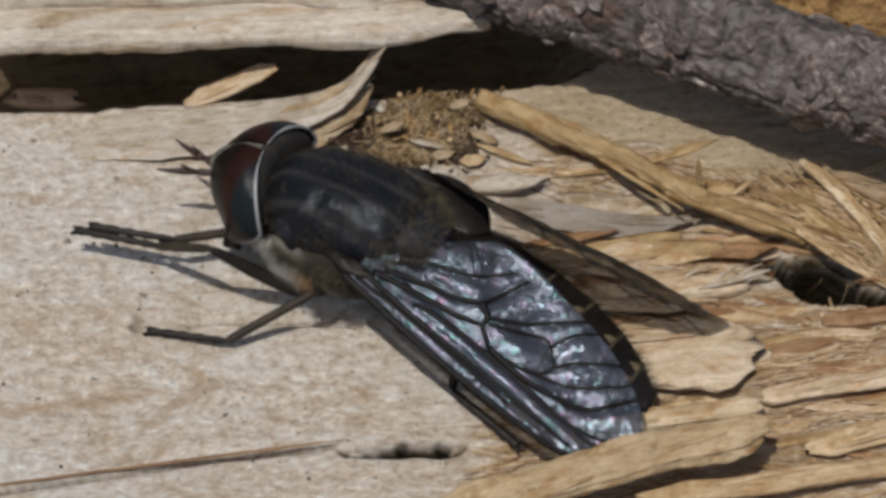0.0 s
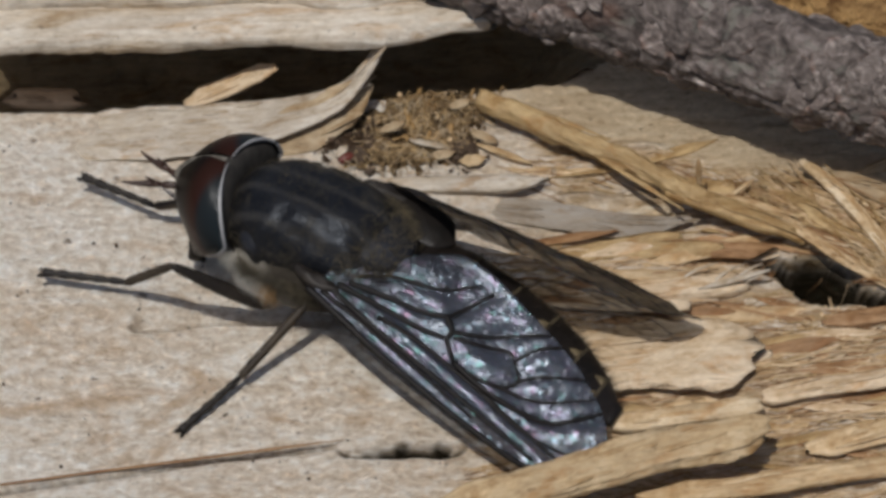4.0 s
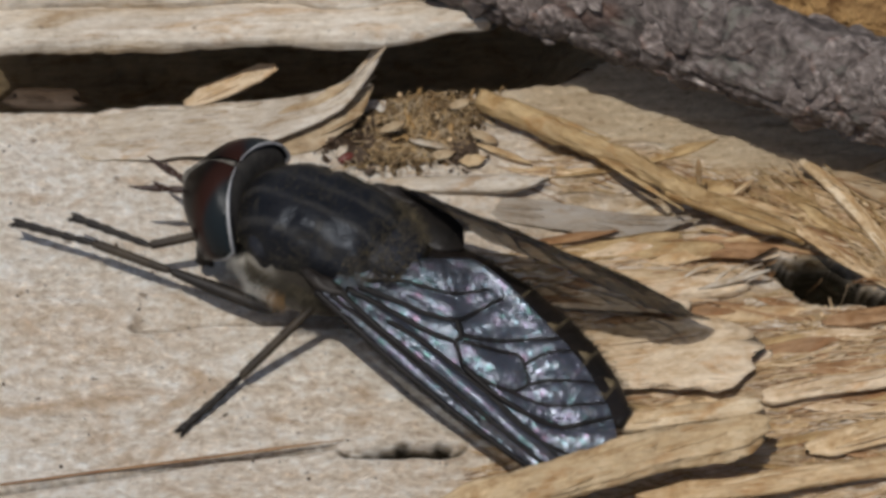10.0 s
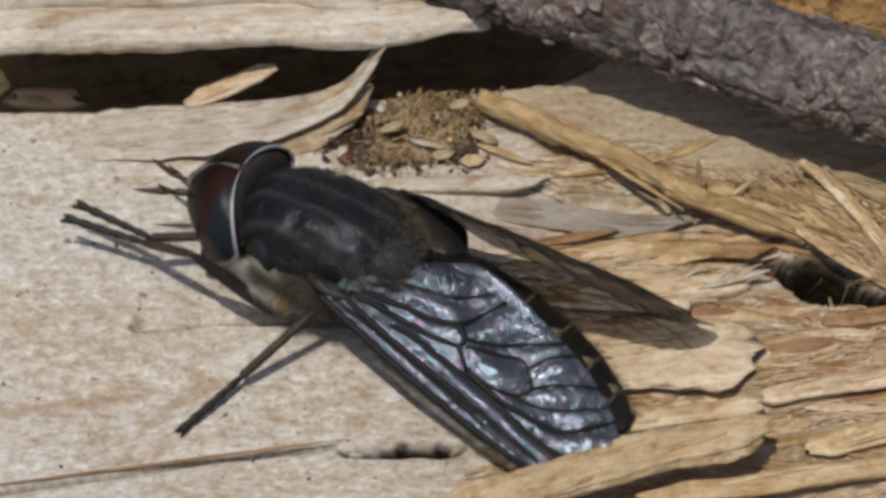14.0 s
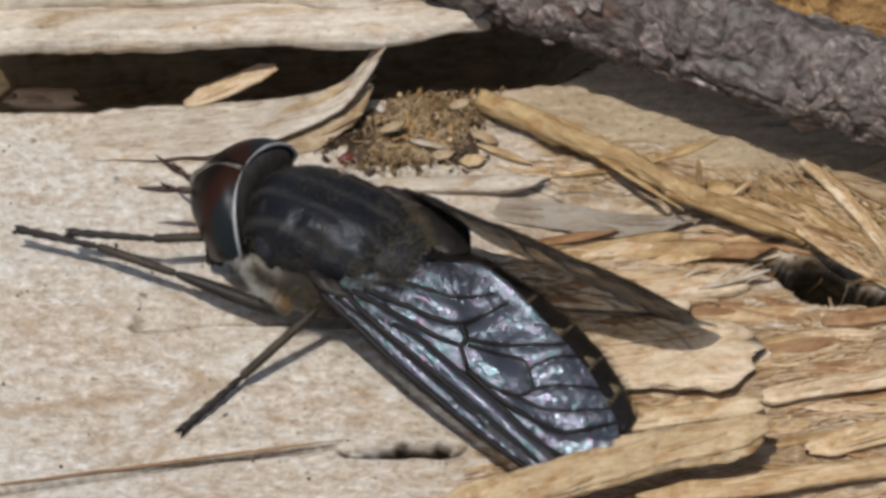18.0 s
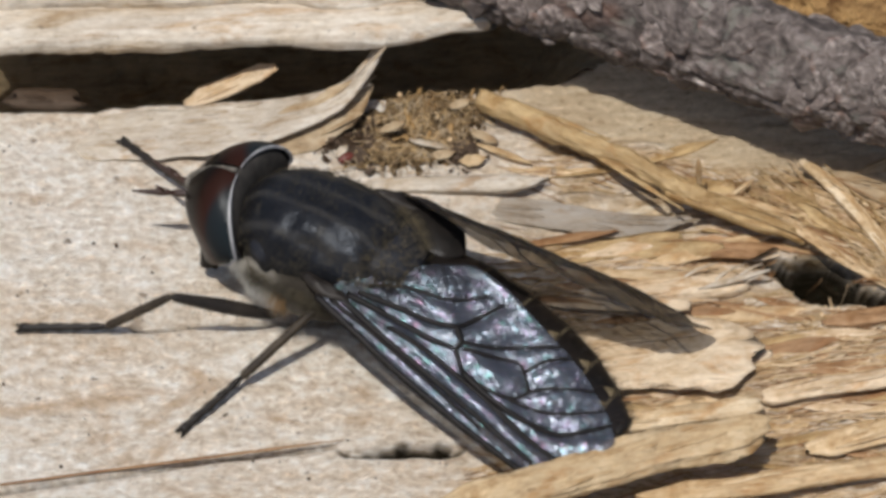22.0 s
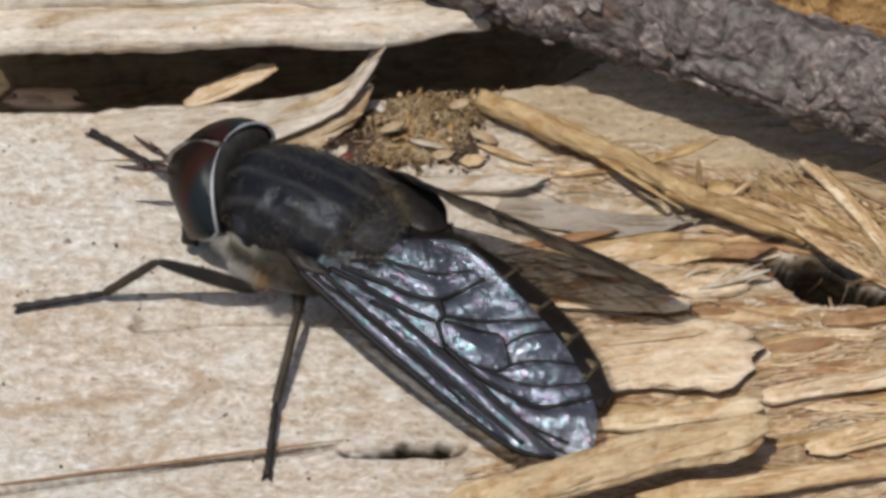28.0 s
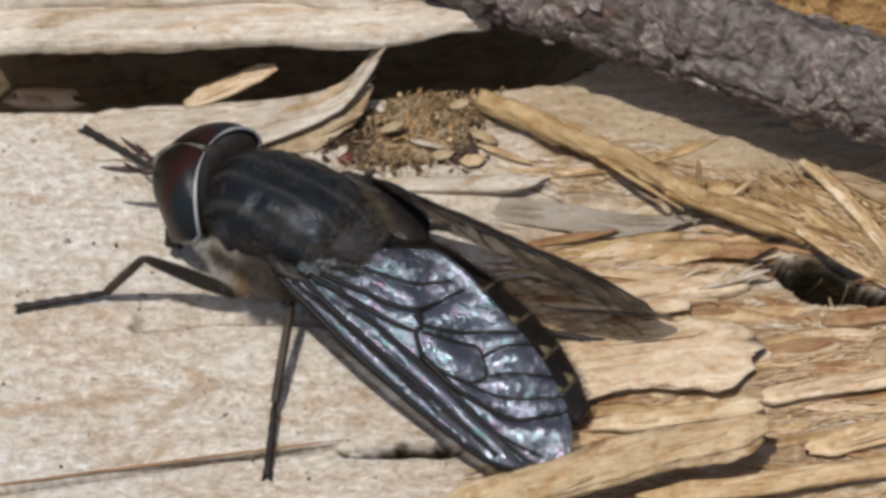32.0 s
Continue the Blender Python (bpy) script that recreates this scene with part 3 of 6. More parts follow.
def blade(name, label, category, keys, thick, mat, seed, group=""):
    """A bent shell of wood through key places: x, y, z, half width, lean of its width in degrees."""
    k = smooth_stations(keys, 12 * len(keys))
    p = k[:, :3]
    d = np.gradient(p, axis=0)
    a = np.linspace(0, 2 * math.pi, 26, endpoint=False)
    c, s = np.sign(np.cos(a)) * np.abs(np.cos(a)) ** 0.7, np.sign(np.sin(a)) * np.abs(np.sin(a)) ** 0.7
    run = np.concatenate([[0], np.cumsum(np.linalg.norm(np.diff(p, axis=0), axis=1))])
    rings = []
    for q, t, w, lean, u in zip(p, d, k[:, 3], k[:, 4], run):
        t = t / np.linalg.norm(t)
        side = np.cross((0, 0, 1.0), t)
        side /= np.linalg.norm(side)
        up = np.cross(t, side)
        b = radians(lean)
        side, up = math.cos(b) * side + math.sin(b) * up, math.cos(b) * up - math.sin(b) * side
        edge = 1 + 0.10 * layered(u * 0.9, c * 0.3, seed, 3)
        skin = 1 + 0.25 * grain(c * 3.0, u * 0.25, seed + 2) + 0.15 * layered(u * 0.8, c * 3, seed + 3, 3)
        rings.append(q + (w * c * edge)[:, None] * side + (0.5 * thick * min(1.0, 0.3 + w) * s * skin)[:, None] * up)
    ob = new(name, mesh_of(name, *rings_to_mesh(rings), mat))
    r = np.random.default_rng(700 + seed)
    ups = [(ring[6] + ring[7]) / 2 for ring in rings]
    for _ in range(12):
        i = int(r.integers(4, len(rings) - 16))
        a, b = ups[i], ups[i + 8]
        L, shape = strand_shapes(mat)[int(r.integers(0, 2))]
        across = (rings[i][3] - rings[i][10]) * r.uniform(-0.42, 0.42)
        part("fibre", shape, ob, at=from_to(tuple(a + across), tuple(b + across)))
    return tagged(ob, label, category, group)


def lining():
    """Decayed wood on the floor and far wall of the cleft, darkened to paint in its shade."""
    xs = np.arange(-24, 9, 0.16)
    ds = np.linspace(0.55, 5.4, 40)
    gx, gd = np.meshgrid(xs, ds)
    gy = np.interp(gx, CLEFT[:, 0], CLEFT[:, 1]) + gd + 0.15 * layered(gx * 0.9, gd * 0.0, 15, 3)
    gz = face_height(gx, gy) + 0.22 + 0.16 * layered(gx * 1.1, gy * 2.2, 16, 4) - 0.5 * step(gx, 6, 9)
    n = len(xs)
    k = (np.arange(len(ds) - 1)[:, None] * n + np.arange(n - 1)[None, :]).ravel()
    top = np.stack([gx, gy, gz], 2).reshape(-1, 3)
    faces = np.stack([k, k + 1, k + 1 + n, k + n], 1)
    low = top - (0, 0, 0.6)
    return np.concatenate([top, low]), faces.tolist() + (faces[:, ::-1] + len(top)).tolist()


part("rotten_shade_lining", mesh_of("rotten_shade_lining", *lining(), M_LINING), log, "decayed wood lining the cleft, coloured dark as its shade")
LOOSE = "torn pieces of the log"
splinter("wood_slab", "long pale silvered wood slab overhanging a dark cleft", "wood slab", (-22.25, 9.62, 3.50), (1.84, 10.98, 3.20), 2.7, 1.2, M_SLAB, 21, roll=-6, frayed=False, rib=0.55, tip0=0.02, tip1=0.28, ragged=0.8, blunt=0.12, group=LOOSE)
splinter("wood_slab", "pale upper wood slab with a dark split along it", "wood slab", (-22.25, 12.05, 4.20), (0.41, 12.65, 3.90), 2.6, 1.2, M_SLAB, 22, roll=4, frayed=False, rib=0.5, tip0=0.02, tip1=0.3, ragged=0.8, group=LOOSE)
splinter("wood_slab", "pale wood slab behind the split", "wood slab", (-23.11, 14.20, 4.70), (2.97, 14.10, 4.40), 3.0, 1.4, M_SLAB, 23, frayed=False, rib=0.5, tip0=0.02, tip1=0.2, group=LOOSE)
blade("wood_shard", "cream grey shard curling up to a ragged tip", "wood splinter", [(-18.5, 6.9, -0.55, 1.2, -2), (-15.6, 6.75, -0.18, 1.45, -4), (-12.4, 6.75, 0.06, 1.6, -6), (-9.6, 6.98, 0.28, 1.6, -8), (-7.2, 7.40, 0.50, 1.45, -12), (-5.5, 7.85, 0.75, 1.20, -18), (-4.5, 8.25, 1.10, 0.95, -26), (-3.75, 8.68, 1.70, 0.78, -36), (-3.2, 9.08, 2.25, 0.66, -44), (-2.80, 9.40, 2.75, 0.34, -48)], 0.34, M_SHARD, 24, LOOSE)
blade("wood_shard", "brown torn underside of a raised shard", "wood splinter", [(-9.6, 5.7, -0.15, 0.35, 14), (-7.9, 6.25, 0.12, 0.9, 16), (-6.1, 6.95, 0.38, 1.2, 18), (-5.0, 7.5, 0.68, 1.05, 22), (-4.1, 8.1, 1.05, 0.8, 26), (-3.4, 8.7, 1.5, 0.35, 30)], 0.3, M_UNDER, 56, LOOSE)
splinter("wood_shard", "small straw splinter with an orange tip over the cleft", "wood splinter", (-11.75, 9.41, -0.70), (-7.66, 9.77, 1.20), 1.15, 0.35, M_FLAKE, 25, tip0=0.3, tip1=0.3, ragged=0.3, group=LOOSE)
splinter("wood_strip", "ochre diagonal wood strip bridging the torn face", "wood splinter", (1.33, 8.54, 0.80), (11.98, 1.83, 0.90), 0.98, 0.85, M_STRIP, 26, roll=10, lump=0.20, rib=0.6, n=40, tip0=0.06, tip1=0.1, blunt=0.6, ragged=0.6, bow=0.25, group=LOOSE)
blade("wood_strip", "ochre frayed end of a diagonal strip", "wood splinter", [(10.0, 2.75, 0.8, 0.42, 4), (12.3, 1.7, 0.95, 0.52, 0), (13.9, 1.0, 0.85, 0.58, -4), (15.2, 0.55, 0.65, 0.40, -8), (16.0, 0.15, 0.30, 0.20, -10)], 0.7, M_STRIP, 27, LOOSE)
blade("wood_strip", "pale torn band riding on an ochre strip", "wood splinter", [(11.7, 2.5, 0.75, 0.15, 10), (13.2, 1.85, 0.95, 0.38, 6), (14.7, 1.15, 0.95, 0.32, 0), (16.1, 0.35, 0.80, 0.12, 0)], 0.35, M_SPLINTER, 57, LOOSE)
for k, (shift, rise, half, mat) in enumerate(((-0.55, 0.22, 0.24, M_SPLINTER), (-0.05, 0.0, 0.34, M_RUSSET), (0.45, 0.25, 0.26, M_STRIP), (0.9, 0.05, 0.30, M_FLAKE), (1.45, 0.15, 0.24, M_SPLINTER), (1.9, -0.05, 0.30, M_RUSSET))):
    wave = 0.22 * math.sin(2.3 * k)
    blade("wood_strip", ("straw", "russet", "ochre", "tan", "straw", "russet")[k] + " band of a frayed mat of wood fibres", "wood splinter", [(13.4 + 1.2 * shift, 3.1 + 0.5 * shift + wave, 0.0, 0.4 * half, 12), (15.0 + shift, 1.9 + 0.6 * shift - wave, 0.5 + rise, half, 25 * math.sin(k)), (16.5 + shift, 0.6 + 0.7 * shift + wave, 0.6 + rise, 1.1 * half, 2), (18.2 + 0.8 * shift, -0.8 + 0.8 * shift - 0.5 * wave, 0.4 + rise, half, 20 * math.cos(k)), (20.6 + 0.7 * shift, -2.1 + 0.9 * shift, 0.0, 0.8 * half, -6)], 0.42, mat, 150 + k, LOOSE)
blade("wood_strip", "straw rod crossing the frayed wood", "wood splinter", [(16.0, 4.3, 1.0, 0.18, 10), (17.1, 2.9, 1.25, 0.32, 6), (18.3, 1.2, 1.15, 0.34, 2), (19.5, -0.6, 0.8, 0.30, 0), (20.4, -1.9, 0.5, 0.26, 0)], 0.5, M_SPLINTER, 28, LOOSE)
blade("wood_strip", "reddish brown band under the twig's shade", "wood splinter", [(16.7, 4.2, 0.2, 0.2, 5), (18.4, 3.5, 0.45, 0.5, 2), (20.2, 2.6, 0.35, 0.5, 0), (22.0, 1.8, 0.1, 0.3, 0)], 0.4, M_UNDER, 29, LOOSE)
for k, (p0, p1) in enumerate((((11.6, -2.4, 0.2), (13.2, -1.5, 0.75)), ((12.6, -2.2, 0.25), (14.3, -1.25, 0.6)), ((13.3, -2.0, 0.6), (13.1, -2.35, 0.1)), ((10.2, -2.2, 0.2), (12.0, -1.35, 0.6)))):
    splinter("wood_fibre", "pale curled fibre near the dark hole", "wood splinter", p0, p1, 0.13, 0.09, M_SHARD, 160 + k, tip0=0.3, tip1=0.4, ragged=0.25, bow=0.12, sway=0.1, group=LOOSE)
splinter("wood_strip", "russet band below a dark slot", "wood splinter", (16.6, -4.15, 0.0), (21.5, -3.5, 0.1), 0.9, 0.3, M_RUSSET, 156, tip0=0.4, tip1=0.1, ragged=0.5, group=LOOSE)
splinter("wood_flake", "broad pale flake lifted from the log", "wood splinter", (3.56, -6.85, 0.15), (13.35, -5.98, 0.40), 3.8, 0.32, M_FLAKE, 29, roll=-4, tip0=0.3, tip1=0.22, blunt=0.5, rib=0.7, ragged=0.6, n=64, lump=0.08, group=LOOSE)
splinter("wood_sliver", "short straw sliver beside the broad flake", "wood splinter", (6.66, -9.92, 0.15), (13.31, -9.09, 0.50), 1.05, 0.5, M_SPLINTER, 30, tip0=0.4, tip1=0.15, ragged=0.5, group=LOOSE)
splinter("wood_sliver", "thick tan wood sliver lying across the pale log", "wood splinter", (-0.33, -15.94, 1.70), (13.25, -11.43, 1.80), 1.9, 0.9, M_TAN, 31, roll=8, rib=0.8, n=48, lump=0.10, tip0=0.3, tip1=0.1, blunt=0.4, ragged=0.7, sway=0.15, group=LOOSE)
# added flake whose grey paints the shadow of the ochre strip
blade("wood_flake", "smooth wood flake painted grey to stand for the strip's shadow", "wood splinter", [(1.3, 2.75, -0.5, 0.3, 6), (2.6, 2.65, -0.38, 0.62, 6), (4.6, 2.3, -0.35, 0.72, 8), (6.95, 1.78, -0.35, 0.75, 8), (8.9, 1.6, -0.34, 0.62, 8), (10.3, 1.85, -0.3, 0.30, 6), (11.1, 2.05, -0.28, 0.08, 4)], 0.25, M_STRIP_SHADOW, 32, LOOSE)
splinter("wood_strip", "straw band of matted fibres", "wood splinter", (15.39, -11.34, 0.10), (20.64, -9.81, 0.40), 1.2, 0.3, M_SPLINTER, 39, tip0=0.4, tip1=0.05, ragged=0.5, group=LOOSE)
splinter("wood_strip", "pale straw band low on the torn face", "wood splinter", (8.47, -13.85, 0.10), (20.49, -11.98, 0.35), 1.0, 0.5, M_SPLINTER, 40, tip0=0.3, tip1=0.05, ragged=0.5, group=LOOSE)
splinter("wood_strip", "pale pinkish band beside the broken flake", "wood splinter", (13.25, -8.45, 0.10), (20.86, -7.13, 0.20), 0.9, 0.35, M_FLAKE, 43, tip0=0.2, tip1=0.05, ragged=0.5, group=LOOSE)
splinter("wood_strip", "russet fibrous band under the ochre strip", "wood splinter", (7.0, 0.35, -0.25), (14.6, -0.10, -0.05), 0.9, 0.35, M_RUSSET, 44, tip0=0.3, tip1=0.2, ragged=0.6, group=LOOSE)
splinter("wood_strip", "straw band between the flake and the wing", "wood splinter", (5.35, -2.88, 0.00), (13.53, -2.28, 0.25), 1.1, 0.5, M_FLAKE, 45, tip0=0.4, tip1=0.2, ragged=0.6, group=LOOSE)
splinter("wood_fibre", "long russet fibre along a crack", "wood splinter", (-19.42, -13.10, -0.02), (-4.19, -10.62, 0.02), 0.12, 0.10, M_RUSSET, 46, tip0=0.05, tip1=0.2, ragged=0.2, group=LOOSE)
splinter("wood_fibre", "upright pale wood fibre stub", "wood splinter", (11.40, 3.02, 0.40), (11.33, 3.30, 2.15), 0.28, 0.22, M_SPLINTER, 33, tip0=0.1, tip1=0.2, ragged=0.15, group=LOOSE)
splinter("wood_fibre", "slanting pale wood fibre on the torn face", "wood splinter", (12.61, 2.50, 0.50), (13.84, 3.12, 1.10), 0.2, 0.16, M_SPLINTER, 34, tip0=0.2, tip1=0.3, ragged=0.15, group=LOOSE)
splinter("wood_fibre", "pale bent fibre by the dark hole", "wood splinter", (11.15, -2.63, 0.40), (14.37, -1.95, 0.90), 0.32, 0.22, M_SHARD, 35, tip0=0.3, tip1=0.3, ragged=0.2, group=LOOSE)
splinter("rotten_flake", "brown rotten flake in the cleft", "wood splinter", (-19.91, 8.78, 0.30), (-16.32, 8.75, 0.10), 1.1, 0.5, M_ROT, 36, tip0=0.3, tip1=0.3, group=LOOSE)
splinter("wood_strip", "pale tongue of wood below the frass", "wood splinter", (-3.65, 3.67, 0.00), (4.45, 3.63, 0.35), 0.9, 0.5, M_SHARD, 37, tip0=0.4, tip1=0.3, ragged=0.4, group=LOOSE)


def bark_mesh(name, length, radius, seed, mat, flat=1.0):
    m, n = int(length * 6), 110
    u = np.linspace(0, length, m)
    a = np.linspace(0, 2 * math.pi, n, endpoint=False)
    rings = []
    for x in u:
        c = np.cos(a) * 2.2
        s = np.sin(a) * 2.2
        plates = layered(x * 0.7 + 0.6 * c, s * 1.2 + c * 0.6, seed, 4)
        crack = np.abs(grain(x * 0.55 + 0.5 * s, c * 1.1 + s * 0.7, seed + 4))
        r = radius * (1 + 0.09 * plates * 0.7 - 0.08 * np.exp(-(crack / 0.14) ** 2) + 0.05 * grain(x * 0.15, c, seed + 8) + 0.035 * layered(x * 2.2, c * 2 + s * 2.3, seed + 6, 2))
        rings.append(np.stack([np.full(n, x), r * np.cos(a), r * flat * np.sin(a)], 1))
    return mesh_of(name, *rings_to_mesh(rings), mat)


twig_from, twig_to = (-2.16, 14.23, 5.00), (24.13, 2.74, 5.00)
twig = new("bark_twig", bark_mesh("bark_twig", span(twig_from, twig_to), 2.28, 41, M_BARK))
twig.matrix_basis = from_to(twig_from, twig_to)
r = np.random.default_rng(48)
scales = []
for k in range(5):
    a, b, rim = r.uniform(0.5, 1.1), r.uniform(0.4, 0.8), []
    ang = np.linspace(0, 2 * math.pi, 14, endpoint=False)
    wob = 1 + 0.3 * grain(ang * 1.3, ang * 0, 140 + k)
    rings = [np.stack([a * q * np.cos(ang) * wob, b * q * np.sin(ang) * wob, np.full(14, h) - 0.10 * (q * b * np.sin(ang)) ** 2 + 0.05 * grain(ang * 2, ang * 0 + q, 150 + k)], 1) for q, h in ((1.0, -0.16), (1.02, 0.0), (0.85, 0.07), (0.45, 0.09), (0.05, 0.07))]
    scales.append(mesh_of("bark_scale", *rings_to_mesh(rings), M_BARK))
long = span(twig_from, twig_to)
for _ in range(110):
    x, a = r.uniform(1.5, long - 1.0), radians(r.uniform(-60, 140))
    m = place(x, 0, 0) @ Matrix.Rotation(a, 4, "X")
    part("bark_scale", scales[int(r.integers(0, 5))], twig, at=m @ place(0, 0, 2.22 + r.normal(0, 0.05), r.normal(0, 7), r.normal(0, 7), r.uniform(-180, 180)))
tagged(twig, "thick grey twig with scaly lichened bark lying on the log", "twig")
chunk_from, chunk_to = (11.99, 12.87, 3.60), (23.35, 9.76, 3.40)
chunk = new("bark_chunk", bark_mesh("bark_chunk", span(chunk_from, chunk_to), 2.2, 47, M_RUST, 0.7))
chunk.matrix_basis = from_to(chunk_from, chunk_to)
tagged(chunk, "orange brown rotten bark chunk behind the twig", "bark")

seed_v, seed_f = loft(smooth_stations([(-0.4, 0, 0, 0.03, 0.03), (-0.2, 0, 0, 0.2, 0.18), (0.2, 0, 0, 0.22, 0.2), (0.45, 0, 0, 0.03, 0.03)], 10), 10)
seed = new("red_seed", mesh_of("red_seed", seed_v, seed_f, M_RED))
seed.matrix_basis = place(*(-4.37, 5.13, 0.25), 0, 0, 30)
tagged(seed, "small dull red seed in the frass", "seed")


# crumbs of frass and short fibres in the hollow
def crumbs(name, count, where, size, mat, seed, label, lift=0.0):
    r = np.random.default_rng(seed)
    pieces = []
    spots = np.array([where(r) for _ in range(count)])
    floor_z = face_height(spots[:, 0], spots[:, 1])
    for (x, y), bed in zip(spots, floor_z):
        s = size * min(3.5, r.lognormal(0, 0.65))
        v = r.normal(0, 1, (8, 3))
        v = np.array([[-1, -1, -1], [1, -1, -1], [1, 1, -1], [-1, 1, -1], [-1, -1, 1], [1, -1, 1], [1, 1, 1], [-1, 1, 1]]) * (0.5 + 0.25 * r.random((8, 3))) * s * np.array([r.uniform(0.8, 2.2), 1, 0.8])
        q = np.array(Euler(r.uniform(-3, 3, 3)).to_matrix())
        z = bed + 0.3 * s + lift * math.exp(-((x - HEAP[0]) / 5) ** 4 - ((y - HEAP[1]) / 2.6) ** 4)
        pieces.append((v @ q.T + (x, y, z), [(0, 3, 2, 1), (4, 5, 6, 7), (0, 1, 5, 4), (1, 2, 6, 5), (2, 3, 7, 6), (3, 0, 4, 7)]))
    ob = new(name, mesh_of(name, *joined(pieces), mat, False))
    return tagged(ob, label, "frass", kind="stuff")


def heap_spot(r, wide=1.0):
    """A place on the heap, which trends up and away to its right."""
    u, v = r.normal(0, 1.25), r.normal(0, 0.62 * wide)
    return HEAP[0] + 0.2 + 0.84 * u - 0.54 * v, HEAP[1] + 0.1 + 0.54 * u + 0.84 * v


crumbs("frass", 4200, heap_spot, 0.055, M_CRUMB, 51, "brown crumbly frass heaped in a hollow of the log", 0.26)
crumbs("dark_frass", 900, lambda r: (-3.9 + r.normal(0, 0.75), 6.3 + r.normal(0, 0.6)) if r.random() < 0.65 else (0.9 + r.normal(0, 0.35), 5.9 + r.normal(0, 0.6)), 0.075, M_ROT, 57, "dark brown rotten crumbs beside the frass", 0.2)
for k, (p0, p1, width, thick, mat) in enumerate((((0.8, 4.95, 0.2), (1.9, 5.1, 0.3), 0.6, 0.5, M_TAN), ((-1.5, 6.1, 0.4), (0.2, 5.6, 0.4), 0.36, 0.2, M_SHARD), ((-0.5, 5.3, 0.2), (0.5, 5.4, 0.3), 0.5, 0.3, M_UNDER), ((1.2, 6.9, 0.1), (2.5, 6.1, 0.2), 0.45, 0.4, M_UNDER), ((-2.8, 6.9, 0.1), (-1.8, 7.2, 0.3), 0.4, 0.3, M_UNDER), ((0.2, 8.2, 0.2), (1.3, 8.6, 0.4), 0.5, 0.4, M_UNDER), ((-4.9, 5.3, 0.1), (-4.3, 5.9, 0.2), 0.36, 0.2, M_SHARD), ((1.5, 6.1, 0.1), (3.9, 4.9, 0.2), 0.40, 0.35, M_TAN))):
    splinter("wood_chip", ("tan wood chunk", "grey cream wood chip", "brown wood chip", "brown wood chip", "brown wood chip", "brown wood chip", "grey cream wood chip", "tan wood chip")[k] + " among the frass", "wood chip", p0, p1, width, 0.45 * thick, mat, 170 + k, tip0=0.3, tip1=0.35, blunt=0.3, ragged=0.2, lump=0.3, frayed=False, group="chips among the frass")
crumbs("wood_crumbs", 170, lambda r: heap_spot(r, 1.6), 0.045, M_SPLINTER, 52, "straw coloured wood crumbs among the frass", 0.28)
crumbs("wood_dust", 600, lambda r: (r.uniform(6, 20), r.uniform(-12, 4)), 0.04, M_SPLINTER, 53, "pale wood dust on the torn face")
# dirt crumbs in near-black, which adds painted shade to the hole
crumbs("hole_shade_dirt", 160, lambda r: (PIT[0] + r.normal(0, 1.2), PIT[1] + r.normal(0, 0.7)), 0.03, M_HOLE, 54, "dirt crumbs round a hole in the log, blackened as its shade")

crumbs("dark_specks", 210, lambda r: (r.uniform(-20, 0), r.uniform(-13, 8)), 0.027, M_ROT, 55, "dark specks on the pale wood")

def patch(name, centre, rx, ry, lift, mat, label, share):
    """A crust that follows the log's face inside a hollow."""
    xs, ys = np.arange(centre[0] - rx, centre[0] + rx, 0.12), np.arange(centre[1] - ry, centre[1] + ry, 0.12)
    gx, gy = np.meshgrid(xs, ys)
    base = face_height(gx, gy)
    q = share(gx, gy)
    gz = base - 0.08 + (lift + 0.08 + 0.07 * layered(gx * 1.6, gy * 1.6, 17, 3)) * (1 - step(q, 0.78, 0.92))
    n, m = len(xs), len(ys)
    k = (np.arange(m - 1)[:, None] * n + np.arange(n - 1)[None, :]).ravel()
    top = np.stack([gx, gy, gz], 2).reshape(-1, 3)
    faces = np.stack([k, k + 1, k + 1 + n, k + n], 1)
    part(name, mesh_of(name, np.concatenate([top, top - (0, 0, 0.4)]), faces.tolist() + (faces[:, ::-1] + len(top)).tolist(), mat), log, label)


patch("torn_hollow", (10.6, 0.35), 5.4, 1.8, 0.06, M_RUSSET, "russet torn wood in a hollow under a strip", lambda x, y: ((x - 10.6) / 4.6) ** 2 + ((y - 0.35 + 0.08 * (x - 10.6)) / 1.05) ** 2 + 0.3 * layered(x * 0.5, y * 1.6, 22, 3))
patch("frass_crust", HEAP, 4.4, 3.2, 0.14, M_CRUMB, "brown frass crust", lambda x, y: ((0.84 * (x - HEAP[0]) + 0.54 * (y - HEAP[1])) / 3.3) ** 2 + ((0.84 * (y - HEAP[1] - 0.55) - 0.54 * (x - HEAP[0])) / 2.2) ** 2 + 0.45 * layered(x * 0.9, y * 0.9, 19, 3))

